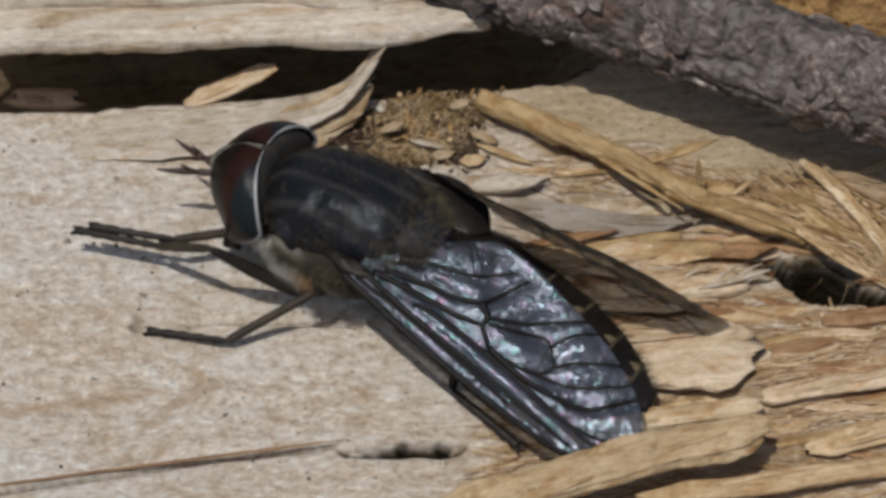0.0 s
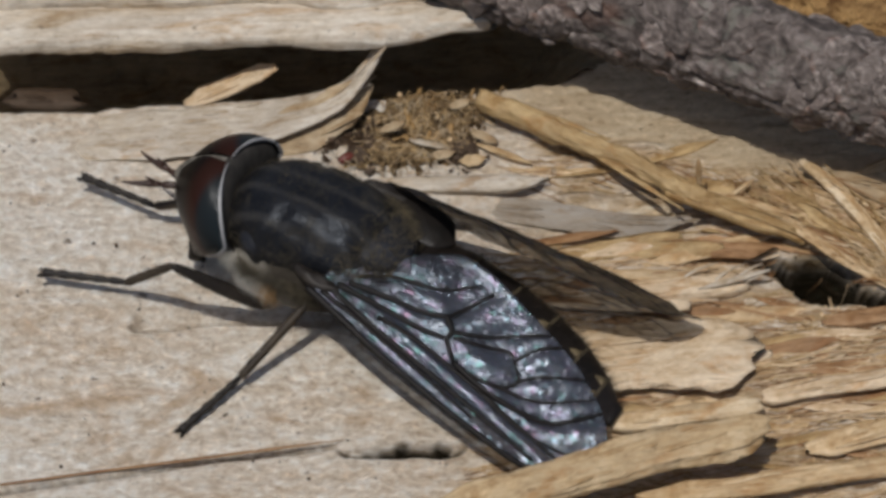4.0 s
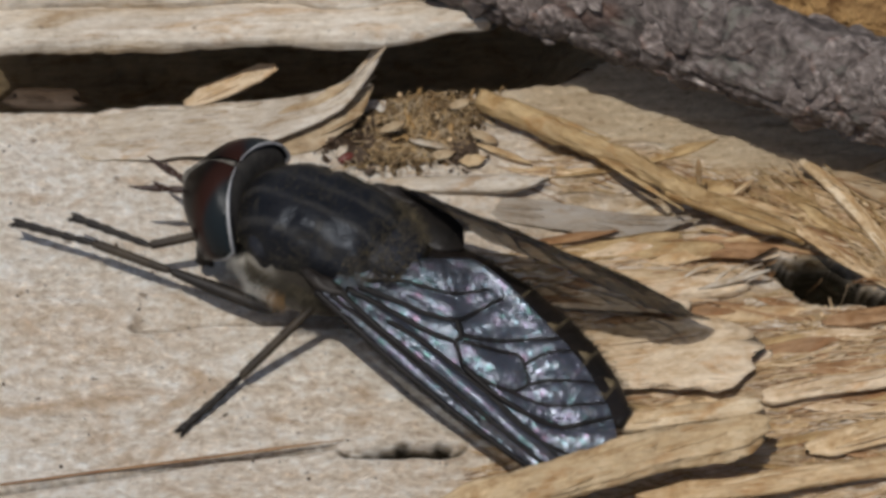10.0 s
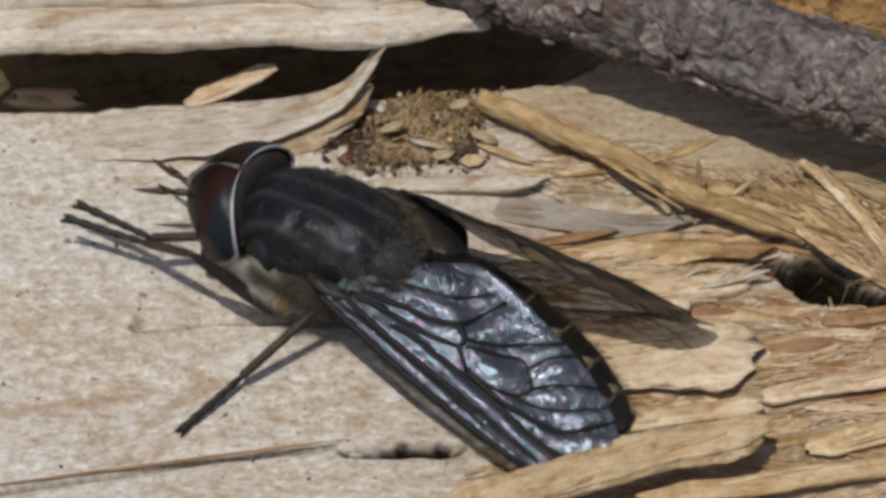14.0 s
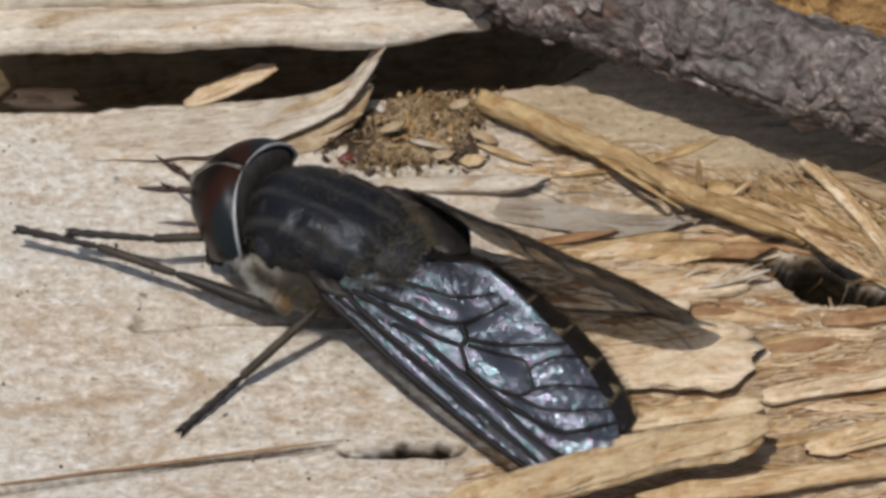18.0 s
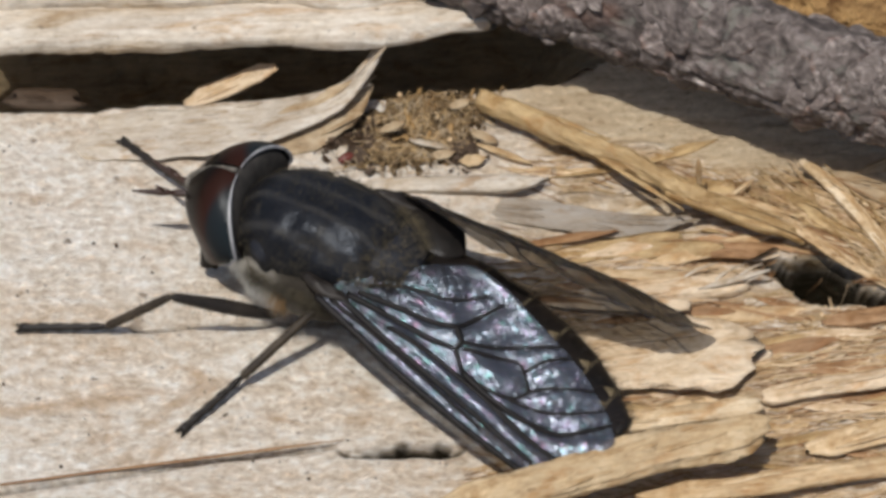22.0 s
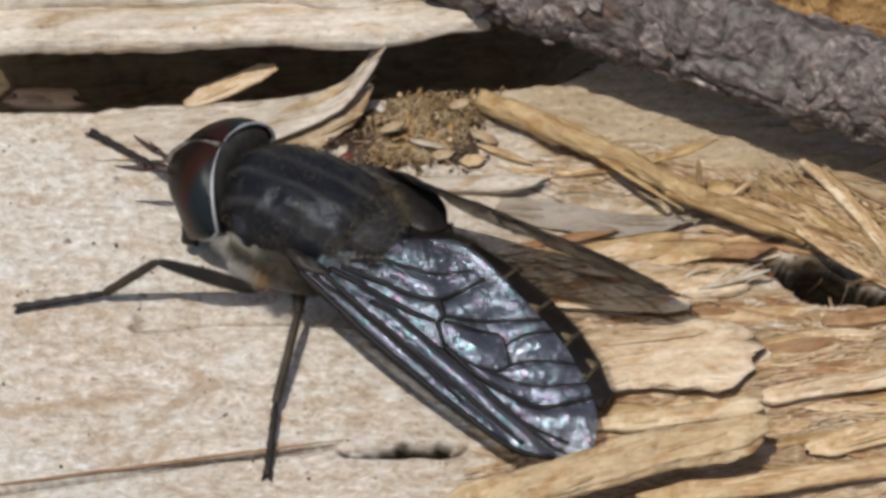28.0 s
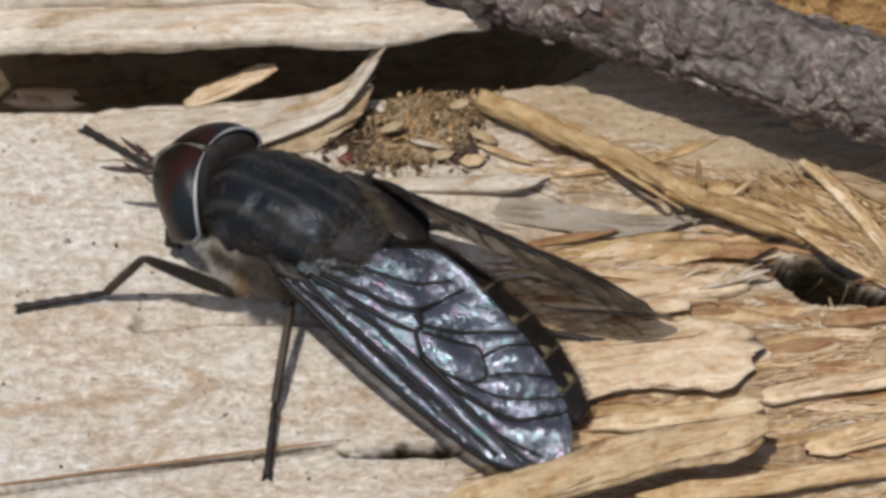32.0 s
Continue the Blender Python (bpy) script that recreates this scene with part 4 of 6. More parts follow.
# torn fibres that still hang on the log
r = np.random.default_rng(61)
shapes = [sliver_mesh("splinter", L, w, t, m, 70 + k, tip0=0.25, tip1=0.25, blunt=0.4, ragged=0.9, n=12, twist=30, bow=b) for m in (M_SPLINTER, M_FLAKE, M_STRIP, M_RUSSET) for k, (L, w, t, b) in enumerate(((2.2, 0.26, 0.09, 0.03), (4.0, 0.46, 0.11, 0.03), (5.0, 0.7, 0.12, 0.02), (6.0, 0.95, 0.14, 0.03), (1.5, 0.2, 0.08, 0.03), (3.2, 0.6, 0.12, 0.02)))]
for k in range(275):
    if k < 165:
        x, y = r.uniform(3, 19), r.uniform(-13, 6)
    elif k < 215:
        x, y = r.uniform(9, 19), r.uniform(-4, 5)
    else:
        x, y = heap_spot(r, 1.4)
    ang = r.normal(5, 8) if k < 165 else r.normal(-10, 25) if k < 215 else r.uniform(-80, 80)
    shape = shapes[int(r.integers(0, 6)) + 6 * int(r.choice([0, 0, 1, 2, 3] if k < 165 else [0, 2, 2, 3, 3]))] if k < 215 else shapes[16]
    way = np.linspace(0, 9.0, 10)
    wx, wy = x + way * math.cos(radians(ang)), y + way * math.sin(radians(ang))
    if k < 215 and any(np.any(hole_share(wx, wy, c, rx, ry) < 1.8) for c, rx, ry, _ in HOLES):
        continue
    if k < 215 and (y > 7.7 - 0.28 * x or ((x - SHELF[0]) / 5.5) ** 2 + ((y - SHELF[1]) / 1.6) ** 2 < 1):
        continue
    z = float(face_height(x, y)) + (0.0 if k < 215 else 0.08)
    part("splinter", shape, log, at=place(x, y, z, r.uniform(-18, 18), r.normal(0, 1.5), ang))

# curled fibres tangled in the frass
r = np.random.default_rng(63)
for mat, count in ((M_STRIP, 300), (M_UNDER, 420)):
    pieces = []
    for _ in range(count):
        x, y = heap_spot(r, 1.3)
        L, ang, curl = r.uniform(0.4, 1.3), r.uniform(0, 6.28), r.normal(0, 1.6)
        u = np.linspace(0, 1, 6)
        way = ang + curl * u
        px, py = x + np.cumsum(np.cos(way)) * L / 6, y + np.cumsum(np.sin(way)) * L / 6
        q = ((px - HEAP[0]) / 5) ** 4 + ((py - HEAP[1]) / 2.6) ** 4
        pz = face_height(px, py) + 0.30 * np.exp(-q) + 0.04 + r.uniform(0, 0.25) * np.sin(u * 3.1)
        pieces.append(swept(np.stack([px, py, pz], 1), r.uniform(0.018, 0.04) * np.array([0.5, 1, 1, 1, 0.8, 0.4]), 4))
    tagged(new("frass_fibres", mesh_of("frass_fibres", *joined(pieces), mat)), "curled brown fibres tangled in the frass", "wood fibre", kind="stuff")

# fine hair-like fibres matted over the torn face
r = np.random.default_rng(62)
mat_of = {M_FLAKE: [], M_STRIP: [], M_SPLINTER: [], M_RUSSET: []}
for _ in range(3000):
    x, y = r.uniform(2, 20), r.uniform(-14, 7)
    if min(float(hole_share(x, y, c, rx, ry)) for c, rx, ry, _ in HOLES) < 2.8 or y > 8.2 - 0.28 * x or ((x - SHELF[0]) / 4.6) ** 2 + ((y - SHELF[1]) / 1.3) ** 2 < 1:
        continue
    if r.random() > step(np.float64(x - 0.25 * y), 1.2, 5.0):
        continue
    L, w, ang = r.uniform(0.8, 4.2), r.uniform(0.02, 0.055), radians(r.normal(6, 11) - (18 if y > 1 else 0))
    u = np.linspace(-0.5, 0.5, 6)
    bend = r.normal(0, 0.12) * L * (u ** 2)
    px, py = x + u * L * math.cos(ang) - bend * math.sin(ang), y + u * L * math.sin(ang) + bend * math.cos(ang)
    pz = face_height(px, py) + 0.01 + r.uniform(0, 0.04) + np.maximum(0, r.normal(0, 0.05)) * (u + 0.5)
    mat_of[[M_FLAKE, M_STRIP, M_SPLINTER, M_RUSSET][int(r.choice([0, 0, 1, 2, 3]))]].append(swept(np.stack([px, py, pz], 1), w * np.array([0.3, 0.9, 1, 1, 0.8, 0.25]), 4))
for _ in range(520):
    u, v = r.uniform(0, 1), max(-0.5, r.normal(0.6, 0.8))
    x, y, ang = 13.6 + 6.2 * u + 0.9 * v, 2.9 - 4.8 * u + 0.75 * v, radians(-40 + r.normal(0, 16))
    if float(hole_share(x, y, *HOLES[0][:3])) < 2.6:
        continue
    L, w, bend = r.uniform(0.8, 3.0), r.uniform(0.025, 0.075), r.normal(0, 0.25)
    q = np.linspace(-0.5, 0.5, 6)
    px, py = x + q * L * math.cos(ang) - bend * L * q ** 2 * math.sin(ang), y + q * L * math.sin(ang) + bend * L * q ** 2 * math.cos(ang)
    pz = face_height(px, py) * 0.2 + 0.70 + 0.15 * r.random() + 0.10 * math.sin(9 * v) + np.abs(r.normal(0, 0.12)) * q - 0.55 * (2 * u - 1) ** 4
    mat_of[[M_FLAKE, M_STRIP, M_SPLINTER, M_RUSSET][int(r.choice([0, 1, 1, 2, 3]))]].append(swept(np.stack([px, py, pz], 1), w * np.array([0.3, 0.9, 1, 1, 0.8, 0.25]), 4))
for mat, pieces in mat_of.items():
    tagged(new("fine_fibres", mesh_of("fine_fibres", *joined(pieces), mat)), "fine matted wood fibres on the torn log face", "wood fibre", kind="stuff")


# ---- the horse fly: x forward, y to its left, z up; origin on the wood under its chest ----
fly = tagged(new("horse_fly"), "dark horse fly with smoky veined wings resting on the log", "fly")
fly.empty_display_size = 0.002

chest_keys = [(1.12 * x + 0.25, *rest) for x, *rest in ((-3.9, 0, 3.5, 0.3, 0.3), (-3.6, 0, 3.5, 1.3, 1.2), (-2.4, 0, 3.5, 2.35, 2.05), (-0.4, 0, 3.5, 2.75, 2.35), (1.4, 0, 3.4, 2.65, 2.25), (2.7, 0, 3.2, 2.1, 1.85), (3.4, 0, 3.0, 1.3, 1.2), (3.6, 0, 3.0, 0.4, 0.4))]
chest_v, chest_f = loft(smooth_stations(chest_keys, 60), 72, 2.2)
groove = np.exp(-((chest_v[:, 0] - 0.5 - 0.25 * np.abs(chest_v[:, 1])) / 0.22) ** 2) * step(np.abs(chest_v[:, 1]), 0.7, 1.7)
swell = 0.05 * layered(chest_v[:, 0] * 0.7, chest_v[:, 1] * 0.8, 97, 3) - 0.075 * groove - 0.05 * np.exp(-((np.abs(chest_v[:, 1]) - 2.0) / 0.22) ** 2) * (1 - step(chest_v[:, 0], 0.2, 0.8))
chest_v[:, 1] *= 1 + swell
chest_v[:, 2] = 3.4 + (chest_v[:, 2] - 3.4) * (1 + swell)
part("thorax", mesh_of("thorax", chest_v, chest_f, M_SCUTUM), fly, "blue-black thorax with dull grey stripes")
scut = loft(smooth_stations([(-4.6, 0, 4.5, 0.2, 0.15), (-4.35, 0, 4.45, 1.0, 0.4), (-3.5, 0, 4.55, 1.5, 0.62), (-2.7, 0, 4.7, 1.5, 0.55), (-2.4, 0, 4.8, 0.5, 0.2)], 16), 24)
part("scutellum", mesh_of("scutellum", *scut, M_CHITIN), fly, "dark rounded scutellum")
for side in (1, -1):
    flank = loft(smooth_stations([(-2.8, side * 1.7, 2.6, 0.2, 0.3), (-2.0, side * 2.1, 2.5, 0.65, 1.0), (0.2, side * 2.3, 2.35, 0.85, 1.45), (2.2, side * 1.95, 2.1, 0.85, 1.35), (3.5, side * 1.2, 2.1, 0.5, 0.8)], 18), 20)
    part("flank", mesh_of("flank", *flank, M_PLEURA), fly, "grey woolly side of the chest")
    lobe = loft(smooth_stations([(1.2, side * 2.35, 3.9, 0.1, 0.1), (1.7, side * 2.35, 3.85, 0.5, 0.55), (2.5, side * 2.0, 3.7, 0.5, 0.55), (2.95, side * 1.7, 3.6, 0.1, 0.1)], 12), 16)
    part("shoulder_lobe", mesh_of("shoulder_lobe", *lobe, M_CHITIN), fly, "glossy dark shoulder lobe")
    calypter = loft(smooth_stations([(-5.4, side * 2.3, 3.5, 0.1, 0.05), (-4.7, side * 2.4, 3.65, 0.95, 0.20), (-3.4, side * 2.6, 3.85, 1.20, 0.28), (-2.3, side * 2.8, 3.9, 0.95, 0.32), (-1.3, side * 2.8, 3.9, 0.5, 0.3), (-0.7, side * 2.7, 3.8, 0.1, 0.1)], 20), 24)
    if side < 0:
        part("calypter", mesh_of("calypter", *calypter, M_ABDOMEN), fly, "dark flap at the wing root")

# abdomen: seven overlapping back plates, each with a pale hind margin
belly = [(-2.6, 2.9, 1.9, 1.2), (-4.4, 2.6, 2.95, 1.35), (-6.6, 2.15, 3.3, 1.3), (-8.8, 1.65, 3.25, 1.15), (-10.8, 1.15, 2.95, 1.0), (-12.6, 0.7, 2.4, 0.8), (-14.1, 0.38, 1.55, 0.55), (-15.2, 0.2, 0.55, 0.25)]
belly = [(-2.6 + 0.965 * (x + 2.6), z, 0.95 * w, h) for x, z, w, h in belly]
bk = np.array(belly)


def belly_at(x):
    return [float(np.interp(-x, -bk[:, 0], bk[:, c])) for c in (1, 2, 3)]


for k in range(7):
    x0, x1 = belly[k][0], belly[k + 1][0]
    st = []
    for u in np.linspace(0, 1, 9):
        x = x0 + (x1 - 0.12 - x0) * u
        z, w, h = belly_at(max(x, belly[-1][0]))
        grow = 1 + 0.012 * u - 0.008
        st.append((x, 0, z, w * grow, h * grow))
    plate = part("tergite", mesh_of("tergite", *loft(st, 40, 2.1), M_ABDOMEN), fly)
    if k < 6:
        rim = []
        for u in (0.88, 0.92, 0.96, 0.99, 1.0):
            x = x0 + (x1 - 0.12 - x0) * u
            z, w, h = belly_at(x)
            grow = 1.003 if 0.89 < u < 0.995 else 0.985
            rim.append((x, 0, z, w * grow, h * grow))
        part("hind_margin", mesh_of("hind_margin", *loft(rim, 40, 2.1), M_MARGIN), plate, "dull brown hind margin")
        for y in (-0.52, 0.0, 0.52):
            z, w, h = belly_at(x1 + 0.5)
            yy = y * w
            zz = z + h * math.sqrt(max(0.0, 1 - (yy / w) ** 2)) * 1.0
            spot = loft(smooth_stations([(x1 + 0.0, yy, zz - 0.16, 0.24, 0.06), (x1 + 0.2, yy, zz - 0.07, 0.17, 0.06), (x1 + 0.5, yy, zz - 0.02, 0.03, 0.02)], 8), 12)
            part("pale_spot", mesh_of("pale_spot", *spot, M_BAND), plate, "dull yellow triangle")

# head: its own space has the origin at the neck, x forward
NECK = Vector((4.25, 0.0, 3.2))
HOLLOW = 0.85  # how far the sides of the head reach back round the chest
head = part("head", mesh_of("head", *loft(smooth_stations([(-0.45, 0, 0, 0.4, 0.4), (-0.3, 0, 0, 1.8, 1.5), (0.0, 0, 0, 2.75, 2.1), (0.35, 0, 0, 2.65, 2.05), (1.3, 0, -0.2, 2.3, 1.8), (1.9, 0, -0.5, 1.5, 1.4), (2.3, 0, -0.6, 0.8, 1.0), (2.4, 0, -0.6, 0.2, 0.3)], 28), 40), M_DUST), fly, "short dusted head with large eyes", at=place(*NECK))
for vert in head.data.vertices:
    vert.co.x -= HOLLOW * MM * (vert.co.y / (3.15 * MM)) ** 2


EYE_WIDE = 2.9


def eye_warp(x, y, z, side):
    """The eye's sides reach back; its lower end swings forward and out."""
    low = max(0.0, -z / 2.25)
    x += 1.75 * low ** 1.25 * max(0.0, 1 - x / 2.6)
    y += side * 1.3 * low ** 2 * max(0.0, 1 - abs(y) / 3.3)
    return x - HOLLOW * (y / 3.15) ** 2, y, z


def eye_mesh(side):
    bm = bmesh.new()
    bmesh.ops.create_uvsphere(bm, u_segments=56, v_segments=40, radius=1.0)
    for v in bm.verts:
        x, y, z = v.co
        swell = 1 + 0.10 * math.sin(math.pi * min(1.0, max(0.0, x) * 1.35))
        v.co = (x * 2.85, y * EYE_WIDE * swell, z * 2.25 * swell)
    geom = bm.verts[:] + bm.edges[:] + bm.faces[:]
    bmesh.ops.bisect_plane(bm, geom=geom, plane_co=(0, 0, 0), plane_no=(1, 0, 0), clear_inner=True)
    geom = bm.verts[:] + bm.edges[:] + bm.faces[:]
    bmesh.ops.bisect_plane(bm, geom=geom, plane_co=(0, side * 0.20, 0), plane_no=(0.10, side, 0.12 * 0), clear_inner=True)
    for v in bm.verts:
        v.co = eye_warp(*v.co, side)
    bmesh.ops.scale(bm, vec=(MM, MM, MM), verts=bm.verts)
    me = bpy.data.meshes.new("eye")
    bm.to_mesh(me)
    bm.free()
    me.materials.append(M_EYE)
    me.shade_smooth()
    return me


for side in (1, -1):
    part("eye", eye_mesh(side), head, "large glossy dark eye with a reddish ring")
    ang = np.linspace(radians(86), radians(-80), 40)
    ring = np.array([eye_warp(-0.04, side * (EYE_WIDE + 0.03) * math.cos(q), 2.27 * math.sin(q), side) for q in ang])
    part("eye_margin", mesh_of("eye_margin", *swept(ring, np.interp(np.linspace(0, 1, 40), [0, 0.08, 0.18, 0.8, 1], [0.02, 0.03, 0.08, 0.08, 0.04]), 8), M_RIM), head, "silvery hind margin of the eye")
frons = []
for a in np.linspace(radians(88), radians(8), 20):
    frons.append((2.74 * math.cos(a), 0, 2.24 * math.sin(a), 0.10 + 0.10 * math.cos(a), 0.06))
part("forehead", mesh_of("forehead", *swept([(x, y, z) for x, y, z, w, h in frons], [w for *_, w, h in frons], 10), M_BROW), head, "grey dusted forehead strip")
callus = loft(smooth_stations([(2.45, 0, 0.85, 0.05, 0.05), (2.62, 0, 0.75, 0.42, 0.35), (2.82, 0, 0.6, 0.36, 0.3), (2.95, 0, 0.55, 0.05, 0.05)], 10), 14)
part("forehead_plate", mesh_of("forehead_plate", *callus, M_BROW), head, "pale swelling above the feelers")
beard = loft(smooth_stations([(0.2, 0, -1.9, 0.5, 0.3), (0.7, 0, -2.1, 1.7, 0.75), (1.6, 0, -1.7, 1.45, 0.95), (2.2, 0, -1.2, 0.9, 0.8), (2.5, 0, -0.9, 0.2, 0.3)], 16), 20)
part("cheek", mesh_of("cheek", *beard, M_DUST), head, "dark hairy cheeks")
trunk = swept([(0.9, 0.3, -1.9), (1.05, 0.5, -2.5), (1.2, 0.55, -2.95), (1.3, 0.55, -3.3)], [0.75, 0.72, 0.6, 0.4], 14)
part("proboscis", mesh_of("proboscis", *trunk, M_LEG), head, "short black biting mouthpart")
for side in (1, -1):
    palp = swept([(1.2, side * 1.2, -1.6), (1.55, side * 1.6, -2.1), (1.65, side * 1.7, -2.5), (1.45, side * 1.6, -2.95)], [0.35, 0.50, 0.44, 0.15], 12)
    part("palp", mesh_of("palp", *palp, M_LEG), head, "brown drooping palp")
    line = [(2.6, side * 0.22, 0.05), (2.95, side * 0.28, 0.06), (3.3, side * 0.36, 0.08), (3.55, side * 0.43, 0.10)]
    part("antenna_base", mesh_of("antenna_base", *swept(line, [0.15, 0.16, 0.17, 0.11], 10), M_ANTENNA), head, "reddish brown feeler base")
    line = [(3.5, side * 0.43, 0.1), (3.75, side * 0.5, 0.16), (4.0, side * 0.57, 0.18), (4.35, side * 0.67, 0.16), (4.8, side * 0.82, 0.22), (5.2, side * 0.97, 0.33)]
    part("antenna_tip", mesh_of("antenna_tip", *swept(line, [0.10, 0.16, 0.19, 0.13, 0.09, 0.03], 10), M_ANTENNA), head, "tapering reddish feeler tip")
    line = [(3.85, side * 0.53, 0.22), (4.0, side * 0.56, 0.42), (4.15, side * 0.6, 0.62)]
    part("antenna_tooth", mesh_of("antenna_tooth", *swept(line, [0.15, 0.09, 0.02], 8), M_ANTENNA), head, "small tooth on a feeler")


# ---- hair ----
def hairs(spots, length, spread, width, seed):
    """Fine tapered hairs: spots are pairs of place and outward way."""
    r = np.random.default_rng(seed)
    pieces = []
    for p, n in spots:
        n = np.asarray(n, float) + r.normal(0, spread, 3)
        n /= np.linalg.norm(n)
        L = length * r.uniform(0.5, 1.2)
        side = np.cross(n, r.normal(0, 1, 3))
        side *= width / np.linalg.norm(side)
        other = np.cross(n, side)
        p = np.asarray(p, float)
        bend = np.array((-0.25, 0, -0.15)) * L
        a, b, c = p + side, p - 0.5 * side + 0.87 * other, p - 0.5 * side - 0.87 * other
        q = p + 0.6 * L * n
        d, e, f = q + 0.6 * side, q + 0.6 * (-0.5 * side + 0.87 * other), q + 0.6 * (-0.5 * side - 0.87 * other)
        pieces.append((np.array([a, b, c, d, e, f, p + L * n + bend]), [(0, 1, 4, 3), (1, 2, 5, 4), (2, 0, 3, 5), (3, 4, 6), (4, 5, 6), (5, 3, 6)]))
    return joined(pieces)


def on_body(count, x0, x1, a0, a1, seed, keys=chest_keys):
    """Places on the chest between two angles seen from the front (90 is up, 0 its left)."""
    r = np.random.default_rng(seed)
    st = np.asarray(keys)
    out = []
    for _ in range(count):
        x, a = r.uniform(x0, x1), radians(r.uniform(a0, a1))
        z, w, h = (float(np.interp(x, st[:, 0], st[:, c])) for c in (2, 3, 4))
        out.append(((x, w * math.cos(a), z + h * math.sin(a)), (0.25 * x / 3, math.cos(a), math.sin(a))))
    return out


part("down", mesh_of("down", *hairs(on_body(2800, -3.6, 4.0, 0, 180, 81), 0.36, 0.6, 0.009, 82), M_HAIR_GOLD), fly, "short dull gold hair on the back")
side_keys = [(-2.0, 0, 2.5, 2.75, 1.0), (0.2, 0, 2.35, 3.15, 1.45), (2.2, 0, 2.1, 2.8, 1.35), (3.5, 0, 2.1, 1.7, 0.8)]
wide_keys = [(x, y, z - 0.35, w * 1.1 + 0.12, h) for x, y, z, w, h in chest_keys]
for lo, hi in ((-75, 8), (172, 255)):
    front, low, rear = ((lo - 8, hi - 8), (lo - 8, hi - 34), (lo + 40, hi)) if lo < 0 else ((lo + 8, hi + 8), (lo + 34, hi + 8), (lo, hi - 40))
    pale = on_body(1300, 2.4, 4.2, *front, 83 + lo, wide_keys) + on_body(1500, 0.7, 3.4, *((-70, 12) if lo < 0 else (168, 250)), 183 + lo, side_keys)
    part("side_hair", mesh_of("side_hair", *hairs(pale, 0.85, 0.8, 0.009, 84), M_HAIR_PALE), fly, "cream woolly hair on the chest side")
    part("dark_side_hair", mesh_of("dark_side_hair", *hairs(on_body(1200, -1.6, 2.4, *rear, 283 + lo, wide_keys), 0.7, 0.8, 0.010, 94), M_HAIR_GOLD), fly, "dark brown hair under the wing root")
    part("side_tuft", mesh_of("side_tuft", *hairs(on_body(150, 0.2, 1.1, *((-30, 12) if lo < 0 else (168, 210)), 85 + lo, side_keys), 0.8, 0.4, 0.018, 86), M_HAIR_ORANGE), fly, "orange tuft under the wing root")
scut_rim = on_body(900, -4.4, -2.0, 4, 176, 87, [(-4.6, 0, 4.3, 0.9, 0.5), (-3.4, 0, 4.3, 1.9, 1.0), (-2.2, 0, 4.0, 2.4, 1.4)])
part("hind_fringe", mesh_of("hind_fringe", *hairs(scut_rim, 0.55, 0.8, 0.011, 88), M_HAIR_TAN), fly, "dull gold fringe behind the chest")
r = np.random.default_rng(89)
chin = [((r.uniform(0.3, 2.0), r.uniform(-1.6, 1.6), -2.2), (0.2, r.normal(0, 0.4), -1)) for _ in range(420)]
part("beard", mesh_of("beard", *hairs(chin, 0.7, 0.4, 0.014, 90), M_HAIR_TAN), head, "brown beard under the head")
fuzz = []
for _ in range(1600):
    x, a = r.uniform(-14.8, -3.5), radians(r.uniform(-20, 200))
    z, w, h = belly_at(x)
    fuzz.append(((x, w * math.cos(a), z + h * math.sin(a)), (-0.8, math.cos(a), math.sin(a))))
part("belly_hair", mesh_of("belly_hair", *hairs(fuzz, 0.42, 0.35, 0.011, 91), M_LEG), fly, "short dark hair on the abdomen")

# ---- wings: u from the hinge to the tip, v from the front edge back ----
WING_LENGTH = 14.27
WING_WIDTH = 0.95


def wing_edges(u):
    front = np.interp(u, [0, 0.13, 0.32, 0.52, 0.67, 0.81, 0.89, 0.96, 1.0], [-0.35, -0.26, -0.12, 0.2, 0.5, 0.89, 1.49, 2.3, 3.2])
    rear = np.interp(u, [0, 0.03, 0.09, 0.14, 0.237, 0.347, 0.5, 0.624, 0.735, 0.86, 0.93, 0.98, 1.0], [0.9, 1.7, 2.6, 4.2, 5.85, 6.15, 6.1, 6.1, 5.92, 5.39, 4.77, 3.95, 3.3])
    return front * WING_WIDTH, rear * WING_WIDTH


def wing_lift(x, v):
    """Pleats and sag of the membrane."""
    pleat = 0.065 * np.cos(2 * math.pi * (v - 0.05 - 0.06 * x) / 0.85) * (1 - step(v, 1.6, 3.0)) * step(x, 0.5, 3)
    return pleat + 0.07 * np.sin(v * 1.9 + x * 0.5) * step(v, 1.5, 3.0) + 0.06 * layered(x * 0.8, v * 1.1, 93, 3) - 0.012 * (v - 2.4) ** 2 - 0.0025 * x ** 2 + 0.15


